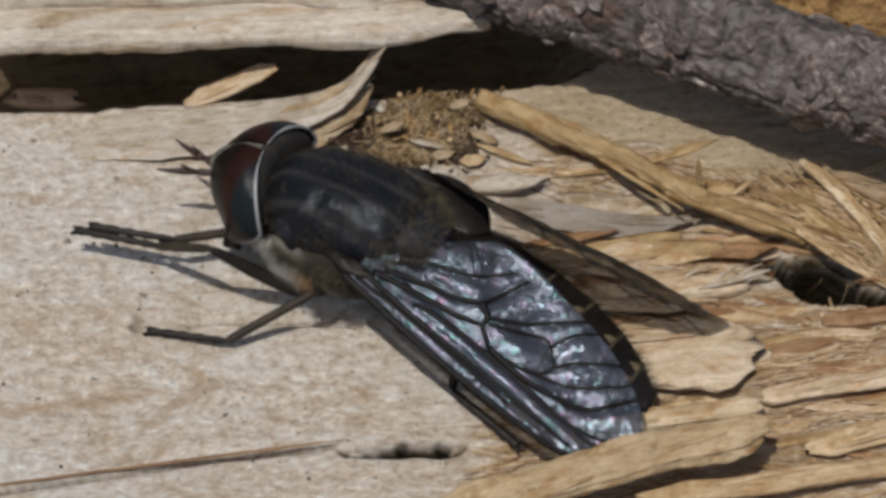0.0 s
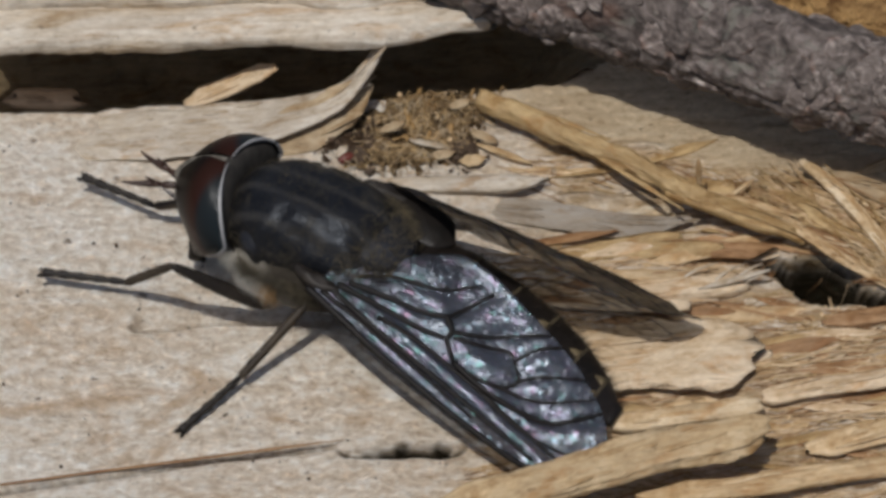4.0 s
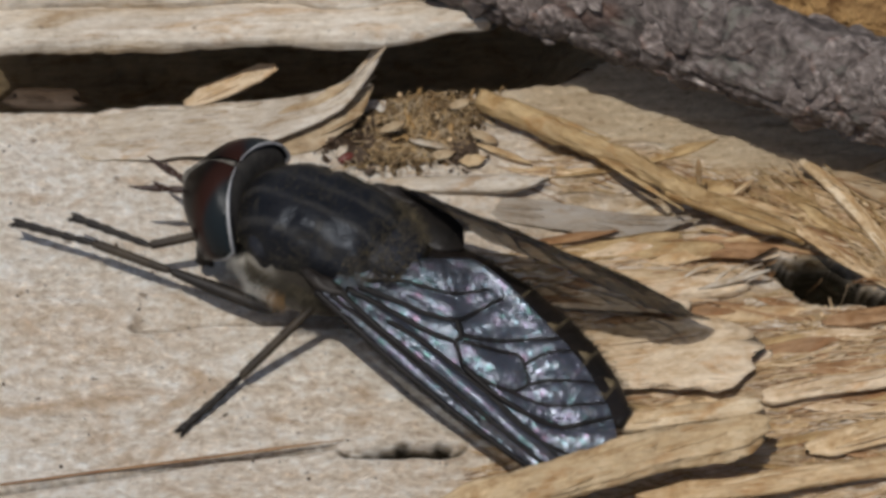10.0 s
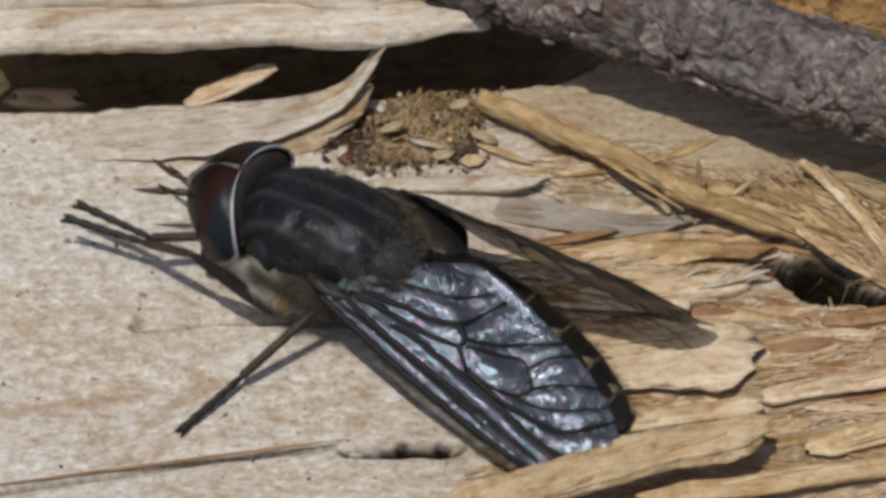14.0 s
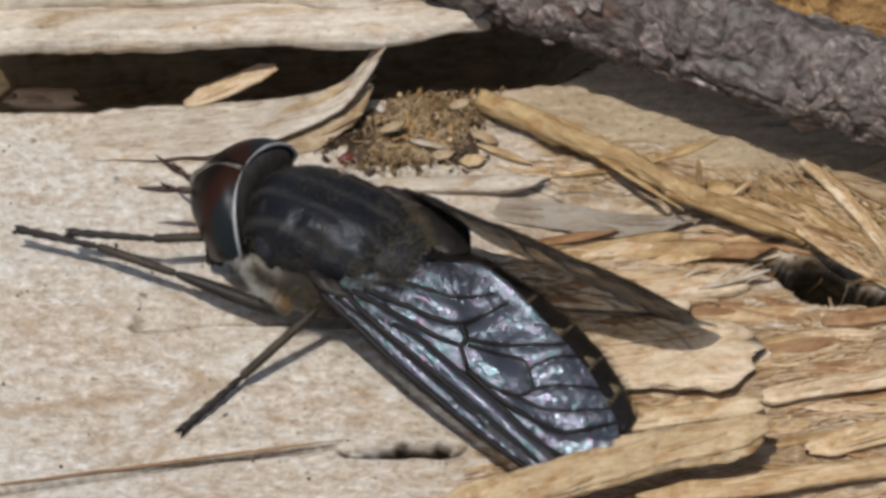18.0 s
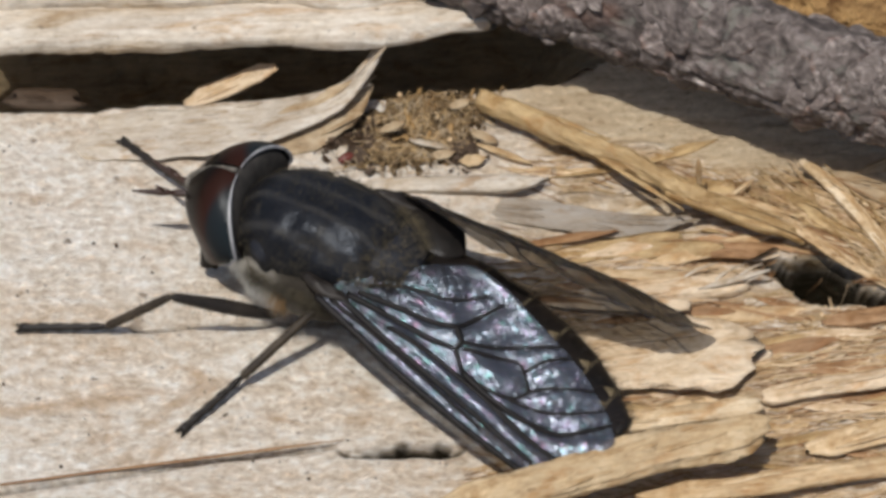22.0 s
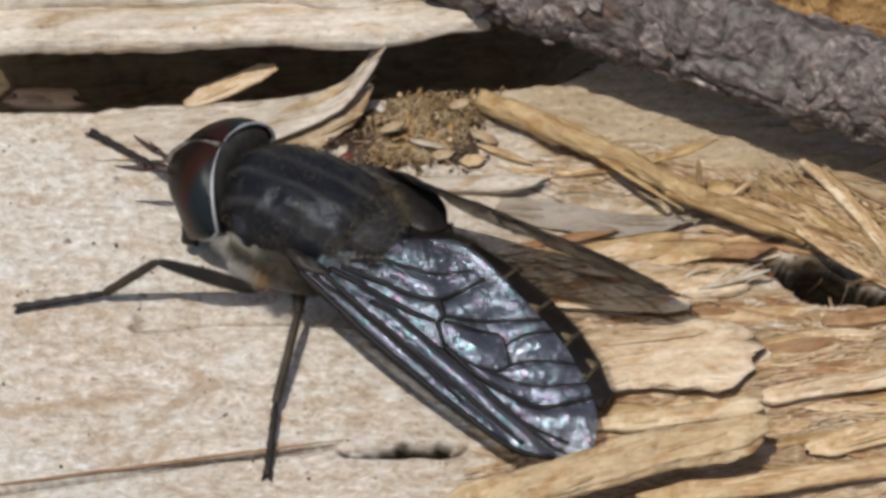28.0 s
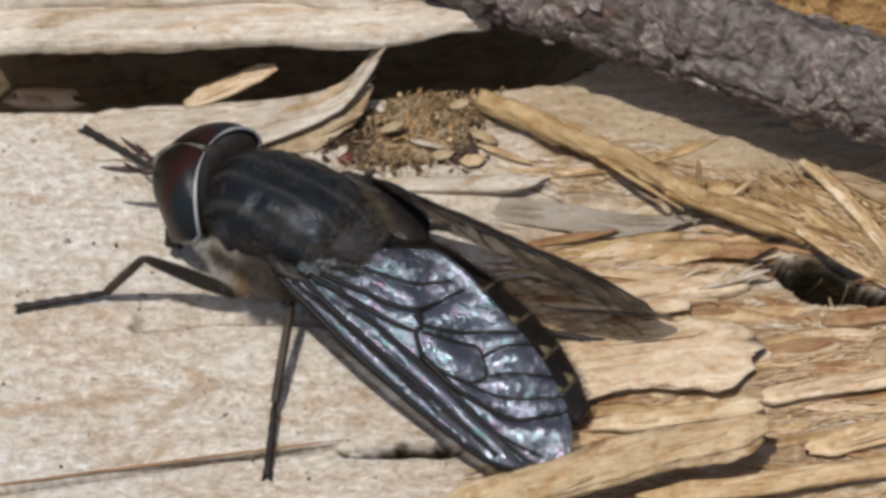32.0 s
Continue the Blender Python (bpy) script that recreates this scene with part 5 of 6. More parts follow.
def wing_mesh(side):
    us, vs = np.linspace(0, 1, 84), np.linspace(0, 1, 34)
    top = []
    kernel = np.array([1, 2, 3, 2, 1]) / 9
    f, b = wing_edges(us)
    f = np.convolve(np.pad(f, 2, mode="edge"), kernel, "valid")
    b = np.convolve(np.pad(b, 2, mode="edge"), kernel, "valid")
    for u, lo, hi in zip(us, f, b):
        v = lo + (hi - lo) * vs
        x = np.full_like(v, u * WING_LENGTH)
        top.append(np.stack([-x, -side * v, wing_lift(x, v)], 1))
    n = len(vs)
    verts = np.concatenate(top)
    lines = np.concatenate([smooth_stations([(a * WING_LENGTH, b * WING_WIDTH, thick) for a, b in line], 8 * len(line)) for line, thick in VEINS])
    flat = np.stack([-verts[:, 0], -side * verts[:, 1]], 1)
    cloud, nearest = np.zeros(len(flat)), np.full(len(flat), 9.0)
    for a, b, thick in lines:
        gap = np.hypot(flat[:, 0] - a, flat[:, 1] - b)
        nearest = np.minimum(nearest, gap)
        cloud = np.maximum(cloud, np.exp(-(gap / (0.07 + 1.1 * thick)) ** 2))
    cloud = np.maximum(cloud, 0.9 * (1 - step(flat[:, 0], 1.2, 6.0)))
    verts[:, 2] += 0.11 * step(nearest, 0.0, 0.7)
    faces = [(i * n + j, i * n + j + 1, (i + 1) * n + j + 1, (i + 1) * n + j) for i in range(len(us) - 1) for j in range(n - 1)]
    k = len(verts)
    under = verts - (0, 0, 0.02)
    faces2 = [tuple(c + k for c in q[::-1]) for q in faces]
    edge = list(range(n)) + [i * n + n - 1 for i in range(1, len(us))] + [(len(us) - 1) * n + j for j in range(n - 2, -1, -1)] + [i * n for i in range(len(us) - 2, 0, -1)]
    m = len(edge)
    walls = [(edge[(i + 1) % m], edge[i], edge[i] + k, edge[(i + 1) % m] + k) for i in range(m)]
    me = mesh_of("membrane", np.concatenate([verts, under]), faces + faces2 + walls, M_WING if side > 0 else M_FOLDED)
    layer = me.attributes.new("clouding", "FLOAT", "POINT")
    layer.data.foreach_set("value", np.concatenate([cloud, cloud]).astype(np.float32))
    return me


# veins in (share of the length, millimetres from the front edge line) with their thickness
VEINS = (
    ([(-0.01, -0.36), (0.13, -0.26), (0.32, -0.12), (0.52, 0.20), (0.67, 0.50), (0.81, 0.89), (0.89, 1.49), (0.965, 2.5)], 0.14),
    ([(0.03, 0.0), (0.19, 0.26), (0.41, 0.56), (0.62, 0.78)], 0.09),
    ([(0.03, 0.35), (0.22, 0.52), (0.47, 0.92), (0.66, 1.2), (0.84, 1.48)], 0.13),
    ([(0.21, 1.0), (0.35, 1.5), (0.50, 1.8), (0.65, 2.0), (0.88, 2.28), (0.95, 2.6)], 0.10),
    ([(0.05, 0.70), (0.20, 1.45), (0.33, 2.05), (0.398, 2.54)], 0.13),
    ([(0.07, 1.15), (0.17, 1.85), (0.27, 2.5), (0.347, 3.2), (0.368, 4.2), (0.39, 5.5)], 0.12),
    ([(0.347, 3.22), (0.394, 2.87), (0.40, 2.5), (0.463, 2.01)], 0.12),
    ([(0.397, 2.9), (0.47, 3.84), (0.535, 4.98), (0.60, 6.05)], 0.085),
    ([(0.41, 2.75), (0.48, 3.4), (0.547, 4.13), (0.585, 4.03)], 0.085),
    ([(0.585, 4.03), (0.603, 5.05), (0.65, 6.05)], 0.075),
    ([(0.463, 2.01), (0.523, 2.13), (0.609, 2.64), (0.636, 3.47), (0.585, 4.03)], 0.085),
    ([(0.636, 3.47), (0.675, 4.4), (0.77, 5.8)], 0.075),
    ([(0.609, 2.64), (0.691, 3.19), (0.755, 3.98), (0.83, 5.45)], 0.075),
    ([(0.463, 2.01), (0.576, 2.09), (0.695, 2.48), (0.79, 3.16), (0.84, 4.18), (0.875, 5.2)], 0.12),
    ([(0.572, 1.9), (0.717, 1.95), (0.841, 2.42), (0.93, 3.0)], 0.085),
    ([(0.075, 1.6), (0.15, 2.8), (0.27, 3.85), (0.34, 5.3)], 0.085),
)


def wing(side):
    root = loft(smooth_stations([(-0.2, side * 2.6, 4.1, 0.05, 0.05), (-0.7, side * 2.75, 4.15, 0.28, 0.22), (-1.6, side * 2.95, 4.15, 0.36, 0.24), (-2.4, side * 2.95, 4.15, 0.22, 0.12), (-2.8, side * 2.9, 4.15, 0.05, 0.04)], 24), 20)
    root[0][:, 2] += 0.10 * layered(root[0][:, 0] * 1.6, root[0][:, 1] * 3, 98, 3)
    part("wing_root", mesh_of("wing_root", *root, M_LEG), fly, "dark knobbly wing root")
    ob = part("wing", wing_mesh(side), fly, "smoky iridescent veined wing")
    for line, thick in VEINS:
        k = smooth_stations([(a, b, 0.0) for a, b in line], 6 * len(line))
        x, v = k[:, 0] * WING_LENGTH, k[:, 1] * WING_WIDTH
        pts = np.stack([-x, -side * v, wing_lift(x, v) - 0.03], 1)
        fade = np.interp(np.linspace(0, 1, len(x)), [0, 0.8, 1], [1.0, 0.75, 0.5])
        part("vein", mesh_of("vein", *swept(pts, (1.25 if side > 0 else 0.6) * thick * fade, 6), M_VEIN), ob)
    return ob


wing_left, wing_right = wing(1), wing(-1)


WING_SET = {1: (14.2, 13.8, 13.8), -1: (21.0, 19.5, 38.5)}


def wing_pose(side, swing=0.0, roof=0.0, droop=0.0):
    """Hinge pose: swing opens the wing outwards, roof tips its front edge down, droop lowers its tip."""
    a, b, c = WING_SET[side]
    m = place(-1.7, 3.1, 4.1) if side > 0 else place(-1.56, -3.33, 4.08)
    m = m @ Matrix.Rotation(radians(-side * (a + swing)), 4, "Z") @ Matrix.Rotation(radians(-(b + droop)), 4, "Y")
    return m @ Matrix.Rotation(radians(-side * (c + roof)), 4, "X")


wing_left.matrix_basis, wing_right.matrix_basis = wing_pose(1), wing_pose(-1)


# ---- legs: each segment runs along x from its joint ----
def segment(name, length, keys, mat, label):
    st = [(u * length, 0, 0, w, w) for u, w in keys]
    ob = part(name, mesh_of(name, *loft(smooth_stations(st, 18), 14), mat), fly, label)
    if name != "tarsus":
        r = np.random.default_rng(int(length * 100))
        spots = []
        for _ in range(70):
            u, a = r.uniform(0.08, 0.98), r.uniform(0, 6.28)
            w = float(np.interp(u, [q[0] for q in keys], [q[1] for q in keys]))
            spots.append(((u * length, w * math.cos(a), w * math.sin(a)), (0.6, math.cos(a), math.sin(a))))
        part("bristles", mesh_of("bristles", *hairs(spots, 0.30, 0.3, 0.011, 95), M_LEG), ob)
    return ob


def tarsus(length):
    keys = []
    for k in range(5):
        a, b = k / 5, (k + 1) / 5
        w = 0.165 + 0.010 * k
        keys += [(a + 0.02, w * 0.72), (a + 0.12, w), (b - 0.02, w * 1.08)]
    ob = segment("tarsus", length, [(0, 0.1)] + keys + [(1.0, 0.12)], M_LEG, "five-jointed black foot")
    for side in (1, -1):
        claw = swept([(length - 0.08, side * 0.08, 0), (length + 0.1, side * 0.17, 0.03), (length + 0.2, side * 0.2, -0.06), (length + 0.22, side * 0.19, -0.16)], [0.06, 0.05, 0.035, 0.012], 6)
        part("claw", mesh_of("claw", *claw, M_LEG), ob)
        pad = loft(smooth_stations([(length - 0.1, side * 0.1, -0.08, 0.04, 0.03), (length + 0.06, side * 0.14, -0.12, 0.11, 0.06), (length + 0.16, side * 0.15, -0.14, 0.03, 0.02)], 8), 10)
        part("foot_pad", mesh_of("foot_pad", *pad, M_TIBIA), ob)
    return ob


def leg(hip, femur, tibia, foot, tibia_mat, pole=None):
    part("coxa", mesh_of("coxa", *swept([(hip[0], hip[1] * 0.75, hip[2] + 0.7), (hip[0], hip[1] * 0.9, hip[2] + 0.3), tuple(hip)], [0.5, 0.45, 0.26], 12), M_LEG), fly, "stout black hip joint")
    return dict(hip=Vector(hip), lengths=(femur, tibia, foot), pole=pole or (0.0, 0.55 if hip[1] > 0 else -0.55, 1.0), bones=(
        segment("femur", femur, [(0, 0.16), (0.12, 0.28), (0.45, 0.33), (0.8, 0.25), (0.96, 0.18), (1, 0.08)], M_LEG, "thick black thigh"),
        segment("tibia", tibia, [(0, 0.09), (0.06, 0.18), (0.4, 0.205), (0.8, 0.205), (0.97, 0.19), (1, 0.09)], tibia_mat, "dark bristly shin"),
        tarsus(foot)))


legs = dict(
    fore_left=leg((1.2, 2.7, 0.3), 4.9, 3.75, 3.8, M_TIBIA, (-0.3, 0.4, 1.0)), fore_right=leg((0.6, -2.0, 0.6), 4.9, 3.75, 3.8, M_TIBIA, (0.5, 0.2, 0.6)),
    mid_left=leg((-0.3, 1.6, 0.8), 2.1, 4.4, 3.6, M_TIBIA, (-0.5, 0.0, 0.85)), mid_right=leg((0.6, -1.7, 1.2), 4.4, 3.2, 3.6, M_LEG, (-0.8, -0.3, 0.5)),
    hind_left=leg((-1.2, 1.5, 1.1), 4.6, 4.8, 4.0, M_LEG, (0.2, -0.6, 0.15)), hind_right=leg((-1.2, -1.5, 1.1), 4.6, 4.8, 4.0, M_LEG, (-0.2, 0.5, -0.1)))


# ---- motion ----
HEADING = 148.5
HOME = Vector((-4.85, -2.15, 0.4))
# fly: seconds, shift x, shift y, turn
BODY_ROWS = [
    (0, 1.05, 0.70, 0.4), (1, 0.91, 0.44, 1.0), (1.5, 0.69, 0.19, 1.7), (2, 0.46, 0.11, 1.5), (2.5, 0.18, 0.16, 1.3), (3, -0.45, 0.29, 0.5), (3.5, -0.49, -0.05, 0.4), (5.5, -0.26, 0.02, -0.2),
    (6, -0.20, -0.06, 0.4), (7, -0.03, 0.03, 0.0), (8, 0.00, 0.00, -0.0), (9, -0.05, -0.12, 0.3), (10, -0.10, -0.26, 0.7), (10.5, 0.11, -0.10, 1.0), (11, 0.00, -0.18, 0.6),
    (12, 0.07, -0.26, -0.0), (13, 0.27, -0.41, -0.4), (14, 0.08, -0.47, 0.3), (14.5, 0.08, -0.62, 0.3), (16.5, 0.06, -0.47, 0.1), (17, 0.07, -0.50, 0.1), (18, 0.20, -0.38, -0.2),
    (19, 0.19, -0.39, -0.7), (20, 0.34, -0.47, -0.8), (20.5, 0.34, -0.26, -0.7), (21, 0.18, -0.49, -0.5), (21.5, -0.03, -0.52, -0.2), (22, -0.01, -0.55, -0.2), (23, -0.05, -0.51, -0.4),
    (23.5, -0.55, 0.05, -0.9), (24, -0.67, -0.14, -0.4), (25, -0.99, 0.35, -0.7), (25.5, -0.93, 0.69, 0.3), (27.5, -0.87, 1.03, 0.5), (28, -0.82, 0.87, 0.2), (29, -0.82, 0.82, -0.6),
    (30, -1.10, 0.83, -0.7), (30.5, -0.79, 0.68, -2.3), (31, -0.98, 0.56, -2.3), (31.5, -1.32, 0.62, -2.8), (32, -1.56, 0.51, -1.7),
]
# head on its neck: seconds, roll, pitch, yaw
HEAD_ROWS = [(0, 0, 0, 0), (8.6, 0, 0, 0), (9.0, 4, 6, 4), (9.5, -6, 0, 6), (10.0, 0, 0, 0), (12.2, 2, 0, 0), (12.5, 58, 4, 0), (12.8, 30, 0, 0), (13.0, 12, 2, 0), (13.5, 0, 0, 0),
             (15.0, 0, 0, 0), (15.6, 35, 0, 0), (16.5, 24, 0, 0), (17.0, 4, 0, 0), (18.3, 4, 0, 0), (18.7, 42, 0, 0), (19.0, 46, 0, 0), (19.5, 40, 0, 0), (19.8, 24, 0, 0), (20.1, 4, 0, 0), (32.0, 0, 0, 0)]
# feet: seconds, ankle, tip of the foot, in the plan
FORE_LEFT = [
    (0, (-12.44, -1.18, 1.60), (-16.03, -0.27, 1.60)), (1, (-12.35, -1.54, 1.60), (-16.31, -0.11, 1.60)), (1.5, (-11.77, -2.33, 1.20), (-15.72, -2.03, 1.00)), (2, (-14.40, -2.62, 0.35), (-17.63, -2.13, 0.15)),
    (2.5, (-14.44, -2.68, 0.35), (-17.80, -2.33, 0.15)), (3, (-14.97, -3.07, 0.35), (-18.81, -2.77, 0.15)), (3.5, (-14.68, -2.84, 0.35), (-18.31, -2.36, 0.15)), (4.5, (-12.91, -2.43, 1.40), (-16.41, -1.63, 1.40))]
FORE_LEFT += [
    (5.5, (-12.57, -2.32, 1.50), (-16.21, -2.11, 1.40)), (6, (-13.44, -1.47, 1.60), (-17.05, -1.46, 1.20)), (6.5, (-12.90, -1.50, 1.60), (-16.93, -0.99, 1.60)), (7, (-12.78, -1.37, 1.60), (-16.92, -0.37, 1.60)), (7.5, (-13.59, -0.99, 1.60), (-17.52, -0.18, 1.60)), (8, (-12.68, -1.31, 1.60), (-16.53, -0.53, 1.60)),
    (8.7, (-12.74, -1.48, 1.80), (-16.81, -0.64, 1.80)), (9, (-11.25, -1.52, 3.00), (-11.32, 0.47, 5.20)), (9.2, (-12.18, -0.86, 2.60), (-15.22, 1.07, 3.00)), (9.5, (-13.20, -0.29, 2.50), (-16.21, 2.66, 2.50)), (10, (-15.76, -0.74, 1.50), (-19.63, 0.78, 1.20))]
FORE_LEFT += [
    (10.5, (-14.46, -0.89, 1.60), (-18.03, -0.45, 1.50)), (11, (-13.17, -1.28, 1.80), (-17.05, 0.11, 1.80)), (11.5, (-13.07, -1.39, 1.70), (-16.64, -0.75, 1.70)), (12, (-13.08, -1.94, 1.50), (-16.59, -0.90, 1.50)), (12.3, (-12.96, -2.28, 1.60), (-16.83, -0.50, 1.60)), (12.5, (-11.74, -0.44, 4.00), (-13.16, 3.60, 4.60)),
    (13, (-13.02, -1.03, 2.00), (-16.39, 0.95, 2.00)), (13.5, (-13.06, -1.32, 2.00), (-16.64, -0.53, 1.90)), (14, (-13.03, -1.32, 2.00), (-16.57, 0.10, 2.00)), (14.5, (-14.69, -0.68, 2.00), (-18.40, -0.01, 1.90)), (15.6, (-11.89, -1.83, 2.60), (-12.21, 0.73, 3.40))]
FORE_LEFT += [
    (16.5, (-13.31, -1.48, 1.80), (-16.85, -0.27, 1.60)), (17, (-15.99, 0.36, 2.00), (-19.61, 2.31, 1.80)), (17.5, (-15.35, -0.03, 2.00), (-18.80, 1.45, 1.80)), (18, (-15.65, -0.90, 1.50), (-19.21, 0.18, 1.30)), (18.6, (-13.71, -1.23, 1.50), (-16.96, -0.97, 1.20)), (19, (-12.09, -1.43, 1.90), (-11.49, -0.08, 3.20)), (19.5, (-12.19, -2.26, 1.20), (-14.05, -2.57, 0.80)),
    (20, (-14.84, -0.04, 2.20), (-18.71, 2.50, 2.00)), (20.5, (-12.71, -0.68, 2.00), (-15.84, 1.21, 2.00)), (21, (-13.18, -2.42, 1.00), (-16.98, -1.45, 0.80))]
FORE_LEFT += [
    (21.4, (-14.59, -4.69, 0.35), (-18.44, -4.59, 0.15)), (23.2, (-14.64, -4.69, 0.35), (-18.44, -4.56, 0.15)), (23.5, (-15.01, -3.68, 0.40), (-18.94, -3.73, 0.15)), (24, (-15.16, -3.23, 0.35), (-18.90, -3.64, 0.15)), (25, (-14.81, -2.84, 0.35), (-18.66, -3.48, 0.15)), (32, (-14.78, -2.81, 0.35), (-18.61, -3.48, 0.15))]
FORE_RIGHT = [
    (0, (-12.28, -1.18, 1.90), (-15.96, -0.17, 1.90)), (1, (-12.24, -1.50, 1.90), (-16.22, -0.07, 1.90)), (1.5, (-11.80, -2.28, 1.60), (-15.68, -1.36, 1.50)), (2, (-12.07, 2.53, 0.70), (-15.37, 5.39, 0.15)), (2.5, (-12.18, 2.73, 0.70), (-15.43, 5.49, 0.15)), (3, (-12.60, 3.57, 0.50), (-15.62, 6.34, 0.15)), (3.5, (-12.94, 3.84, 0.50), (-16.00, 6.24, 0.15)), (4.5, (-12.49, -0.66, 1.60), (-16.01, 0.47, 1.80))]
FORE_RIGHT += [
    (5.5, (-12.60, -2.27, 1.90), (-16.32, -0.85, 1.90)), (6, (-12.87, -1.55, 2.00), (-16.35, 0.14, 2.00)), (7, (-12.73, -1.52, 2.00), (-16.12, 0.49, 2.00)), (7.5, (-13.18, -1.32, 2.00), (-16.97, 0.14, 2.00)), (8, (-12.63, -1.45, 2.00), (-16.15, 0.66, 2.00)), (8.7, (-12.68, -1.45, 2.00), (-15.98, 0.14, 2.00)), (9, (-7.31, 3.40, 2.60), (-9.71, 4.74, 5.00)), (9.2, (-10.01, 2.57, 4.30), (-12.05, 4.05, 4.50)), (9.5, (-11.49, 1.30, 3.50), (-13.44, 4.68, 3.20)),
    (10, (-12.80, -1.48, 2.00), (-15.71, -0.09, 2.00)), (10.5, (-12.80, -1.42, 2.00), (-15.97, 0.04, 2.00))]
FORE_RIGHT += [
    (11, (-13.05, -1.25, 2.10), (-16.21, 0.93, 2.10)), (11.5, (-12.70, -0.92, 2.10), (-15.76, 0.87, 2.10)), (12, (-11.64, -0.84, 2.50), (-14.93, 1.73, 2.20)), (12.3, (-10.98, 0.42, 3.00), (-13.31, 2.72, 3.00)), (12.5, (-10.45, 1.01, 4.20), (-12.51, 2.99, 4.20)), (13, (-12.88, -1.09, 2.30), (-16.30, 0.96, 2.30)), (13.5, (-12.87, -1.25, 2.30), (-16.47, -0.46, 2.20)), (14, (-12.92, -1.29, 2.30), (-16.19, 0.73, 2.30)), (14.5, (-13.05, -1.19, 2.30), (-16.71, 0.30, 2.30)), (15.6, (-12.71, -0.13, 2.50), (-15.54, 1.84, 2.50))]
FORE_RIGHT += [
    (16.5, (-12.94, -1.01, 2.20), (-16.48, 0.45, 2.20)), (17, (-13.83, -0.35, 2.30), (-16.70, 0.96, 2.30)), (17.5, (-13.32, -0.68, 2.20), (-16.34, 0.29, 2.20)), (18, (-12.70, -1.10, 2.00), (-15.57, -0.64, 1.80)), (18.6, (-12.96, -0.52, 2.20), (-16.26, 1.11, 2.20)), (19, (-13.55, 0.71, 2.40), (-17.01, 3.26, 2.20)), (19.5, (-11.95, 0.09, 3.00), (-13.03, 2.06, 3.00)),
    (20, (-12.71, -0.21, 2.40), (-15.39, 1.09, 2.30)), (20.5, (-12.59, -0.52, 2.20), (-15.65, 1.27, 2.20)), (21, (-11.72, -0.02, 2.60), (-15.00, 2.93, 2.00))]
FORE_RIGHT += [
    (21.4, (-12.61, 3.88, 0.60), (-15.25, 6.92, 0.15)), (23.2, (-12.59, 3.95, 0.60), (-15.12, 6.99, 0.15)), (23.6, (-13.01, 4.22, 0.60), (-15.71, 7.06, 0.15)), (24, (-13.64, 4.68, 0.50), (-16.43, 7.13, 0.15)), (32, (-13.54, 4.68, 0.50), (-16.30, 7.02, 0.15))]
MID_LEFT = [
    (0, (-9.35, -5.54, 0.40), (-12.04, -4.88, 0.12)), (2.7, (-9.40, -5.54, 0.40), (-12.06, -4.88, 0.12)), (3.0, (-9.34, -7.14, 0.60), (-11.49, -8.51, 0.30)), (3.3, (-8.72, -7.62, 0.50), (-10.82, -9.78, 0.12)), (25.0, (-8.65, -7.62, 0.50), (-10.79, -9.78, 0.12)), (25.3, (-7.21, -9.45, 0.80), (-8.48, -11.64, 0.50)), (25.5, (-7.15, -9.06, 0.50), (-7.42, -12.37, 0.12)), (32, (-7.20, -9.06, 0.50), (-7.42, -12.37, 0.12))]
MID_RIGHT = [(0, (-2.36, 1.17, 0.40), (0.40, 1.24, 0.12)), (32, (-3.36, 1.17, 0.40), (-0.60, 1.24, 0.12))]
HIND_LEFT = [
    (0, (0.39, -8.30, 0.50), (3.69, -11.62, 0.15)), (1.5, (0.39, -8.30, 0.50), (3.62, -11.62, 0.15)), (3, (0.88, -6.75, 0.50), (3.05, -8.79, 0.15)), (24, (0.88, -6.75, 0.50), (3.05, -8.79, 0.15)), (24.6, (0.15, -8.30, 0.50), (3.38, -11.56, 0.15)), (28.5, (0.15, -8.30, 0.50), (3.50, -11.62, 0.15)), (29.5, (0.15, -6.75, 0.50), (2.57, -8.94, 0.15)), (32, (-0.34, -6.75, 0.50), (2.08, -8.94, 0.15))]
HIND_RIGHT = [
    (0, (2.85, -4.24, 0.50), (5.54, -5.22, 0.15)), (28.0, (1.87, -4.24, 0.50), (4.94, -4.90, 0.15)), (29.0, (3.59, -4.24, 0.50), (6.79, -4.59, 0.15)), (31.0, (4.32, -5.10, 0.40), (7.50, -5.53, 0.15)), (32.0, (4.32, -5.10, 0.40), (7.50, -5.56, 0.15))]
# wings: seconds, swing, roof, droop
WING_LEFT_ROWS = [(0, 0, 0, 0), (32, 0, 0, 0)]
WING_RIGHT_ROWS = [(0, -2, 5, 3.5), (1.5, -2, 5, 3), (2.5, -1, 5, 2), (3.5, 0, 3, 1), (6, 0, 2.5, 0), (23, 0, 2.5, 0), (25, 0, 3, 0), (26.5, 0, 5, 0), (29, 0, 5, 0), (31, 0, 3.5, 0), (32, 0, 2, 0)]
# how far the left foreleg stands on the wood, its knee thrown forward, instead of being rubbed
STANCE = [(0, 0), (1.5, 0), (2.0, 1), (3.5, 1), (4.5, 0), (21.0, 0), (21.4, 1), (32, 1)]
STANCE_POLE = Vector((-0.15, 0.1, 0.95))
STEP = 0.1


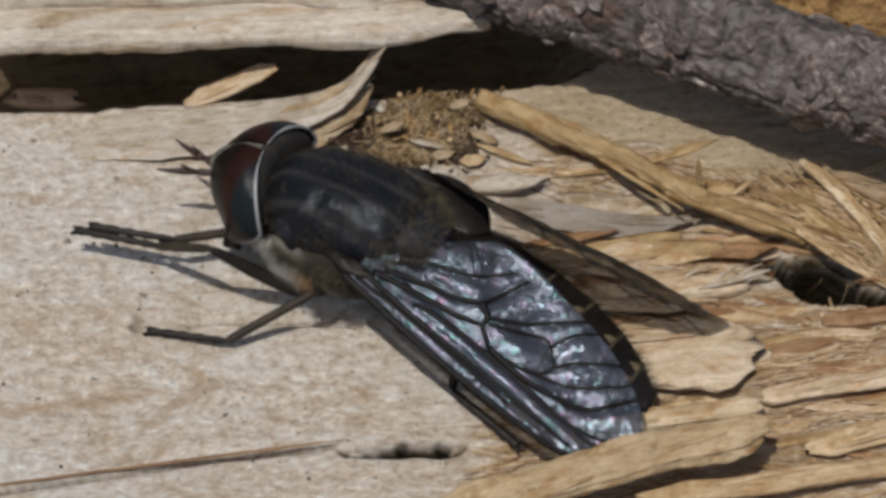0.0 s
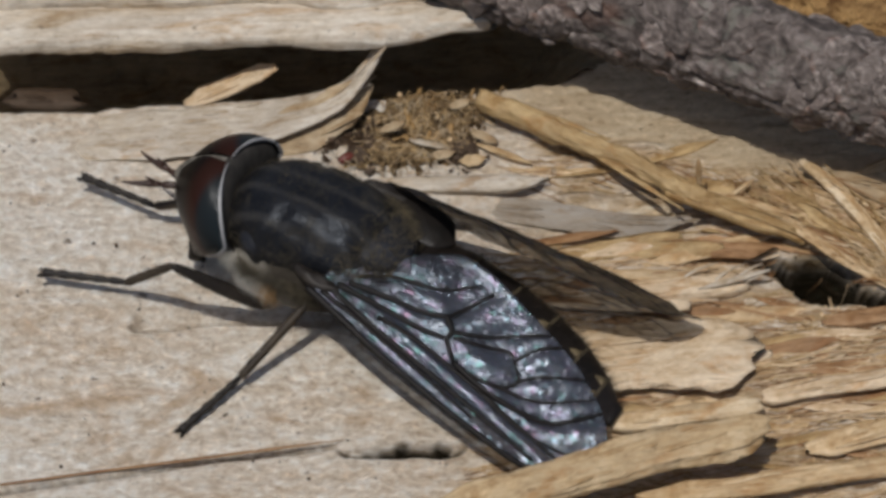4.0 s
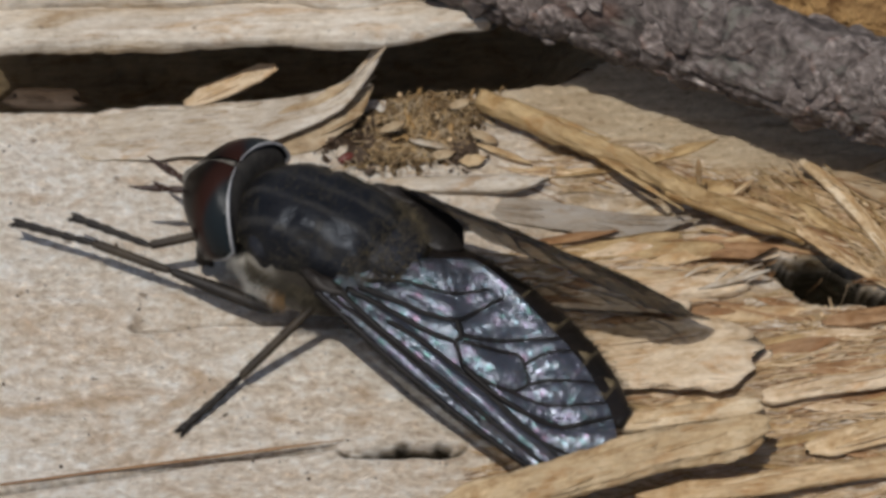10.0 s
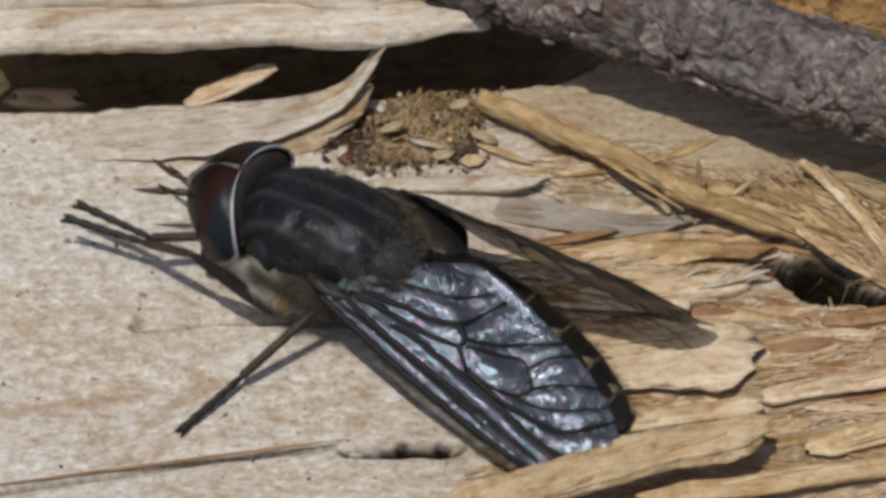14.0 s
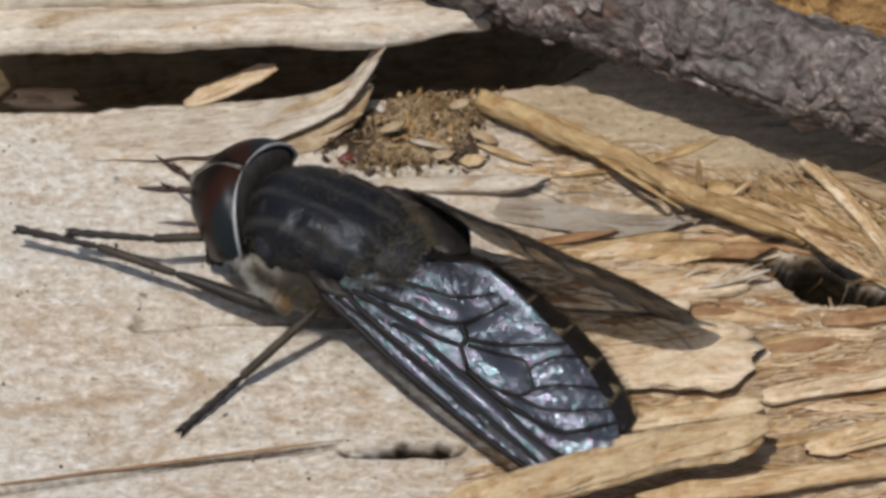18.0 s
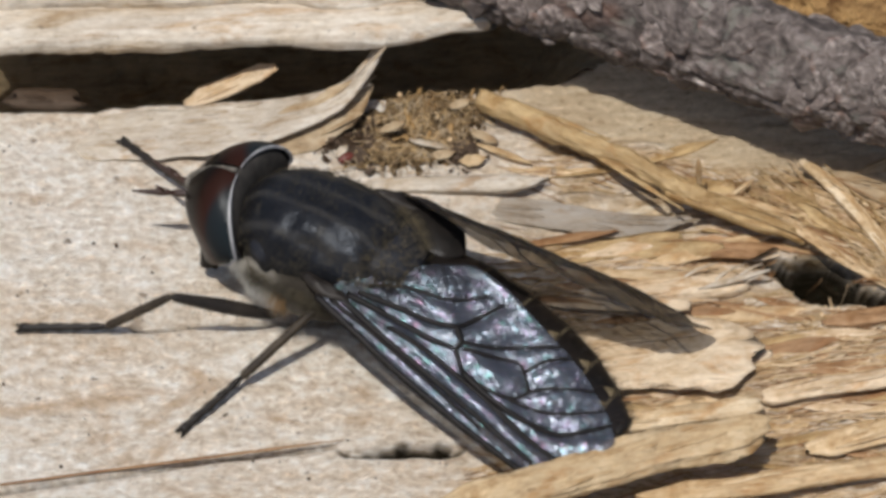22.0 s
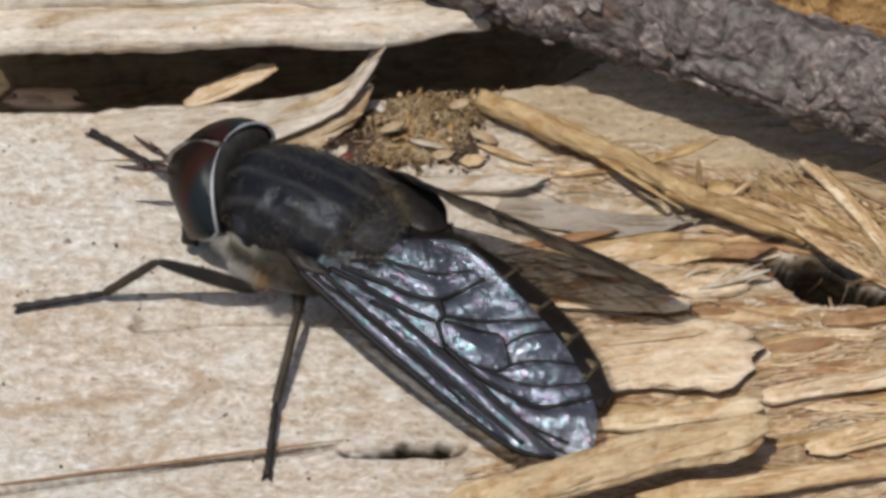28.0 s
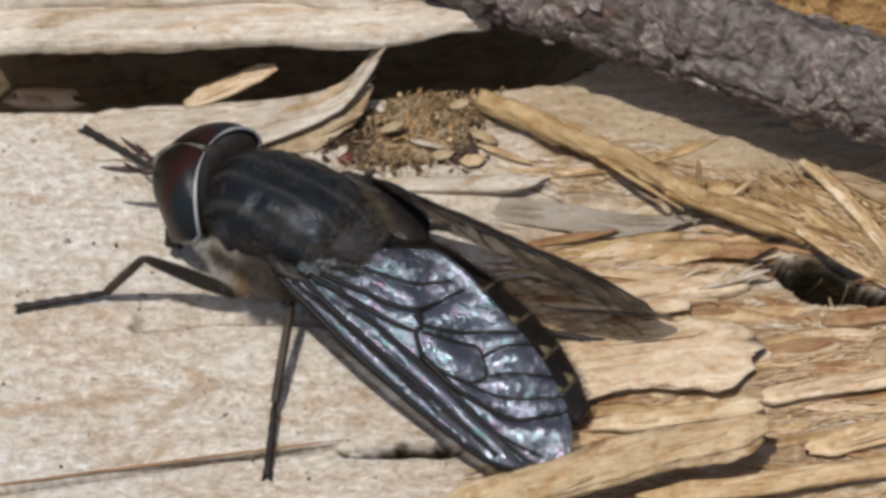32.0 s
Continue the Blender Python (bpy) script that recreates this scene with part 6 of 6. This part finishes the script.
def eased(rows, t):
    """Values between rows, with level tangents at turning points."""
    if t <= rows[0][0]:
        return np.array(rows[0][1:], float)
    for a, b in zip(rows, rows[1:]):
        if t <= b[0]:
            u = (t - a[0]) / (b[0] - a[0])
            u = u * u * (3 - 2 * u)
            return np.array(a[1:], float) * (1 - u) + np.array(b[1:], float) * u
    return np.array(rows[-1][1:], float)


def body_pose(t):
    dx, dy, turn = eased(BODY_ROWS, t)
    return place(HOME.x + dx, HOME.y + dy, HOME.z, 0, 0, HEADING + turn)


def aim(start, way, up):
    x = way.normalized()
    y = up.cross(x)
    y = y.normalized() if y.length > 1e-6 else Vector((0, 1, 0))
    m = Matrix((x, y, x.cross(y))).transposed().to_4x4()
    return Matrix.Translation(start * MM) @ m


def leg_poses(limb, ankle, tip, pole):
    """Thigh, shin and foot in the fly's space: the knee bends up and out."""
    hip, (femur, tibia, foot) = limb["hip"], limb["lengths"]
    d = ankle - hip
    reach = min(max(d.length, abs(femur - tibia) + 0.3), femur + tibia - 0.02)
    way = d.normalized()
    cosine = (femur ** 2 + reach ** 2 - tibia ** 2) / (2 * femur * reach)
    pole = (pole - pole.dot(way) * way).normalized()
    knee = hip + femur * (cosine * way + math.sqrt(max(0.0, 1 - cosine ** 2)) * pole)
    joint = knee + (ankle - knee).normalized() * tibia
    up = Vector((0, 0, 1))
    return aim(hip, knee - hip, pole), aim(knee, joint - knee, pole), aim(joint, tip - joint, up)


def motions():
    times = [round(k * STEP, 3) for k in range(int(32.0 / STEP) + 1)]
    walk(fly, [(t, body_pose(t)) for t in times])
    walk(head, [(t, place(*NECK) @ place(0, 0, 0, -eased(HEAD_ROWS, t)[0], 8 + eased(HEAD_ROWS, t)[1], 8 + eased(HEAD_ROWS, t)[2])) for t in times])
    walk(wing_left, [(row[0], wing_pose(1, *row[1:])) for row in WING_LEFT_ROWS])
    walk(wing_right, [(row[0], wing_pose(-1, *row[1:])) for row in WING_RIGHT_ROWS])
    tracks = dict(fore_left=FORE_LEFT, fore_right=FORE_RIGHT, mid_left=MID_LEFT, mid_right=MID_RIGHT, hind_left=HIND_LEFT, hind_right=HIND_RIGHT)
    for key, rows in tracks.items():
        limb_of = legs[key]
        flat = [(t, *a, *b) for t, a, b in rows]
        made = []
        usual = Vector(limb_of["pole"])
        for t in times:
            stance = float(eased(STANCE, t)[0]) if key == "fore_left" else 0.0
            inv = body_pose(t).inverted()
            v = eased(flat, t)
            made.append((t, leg_poses(limb_of, inv @ (Vector(v[:3]) * MM) / MM, inv @ (Vector(v[3:]) * MM) / MM, usual.lerp(STANCE_POLE, stance))))
        for k, bone in enumerate(legs[key]["bones"]):
            walk(bone, [(t, p[k]) for t, p in made])


motions()
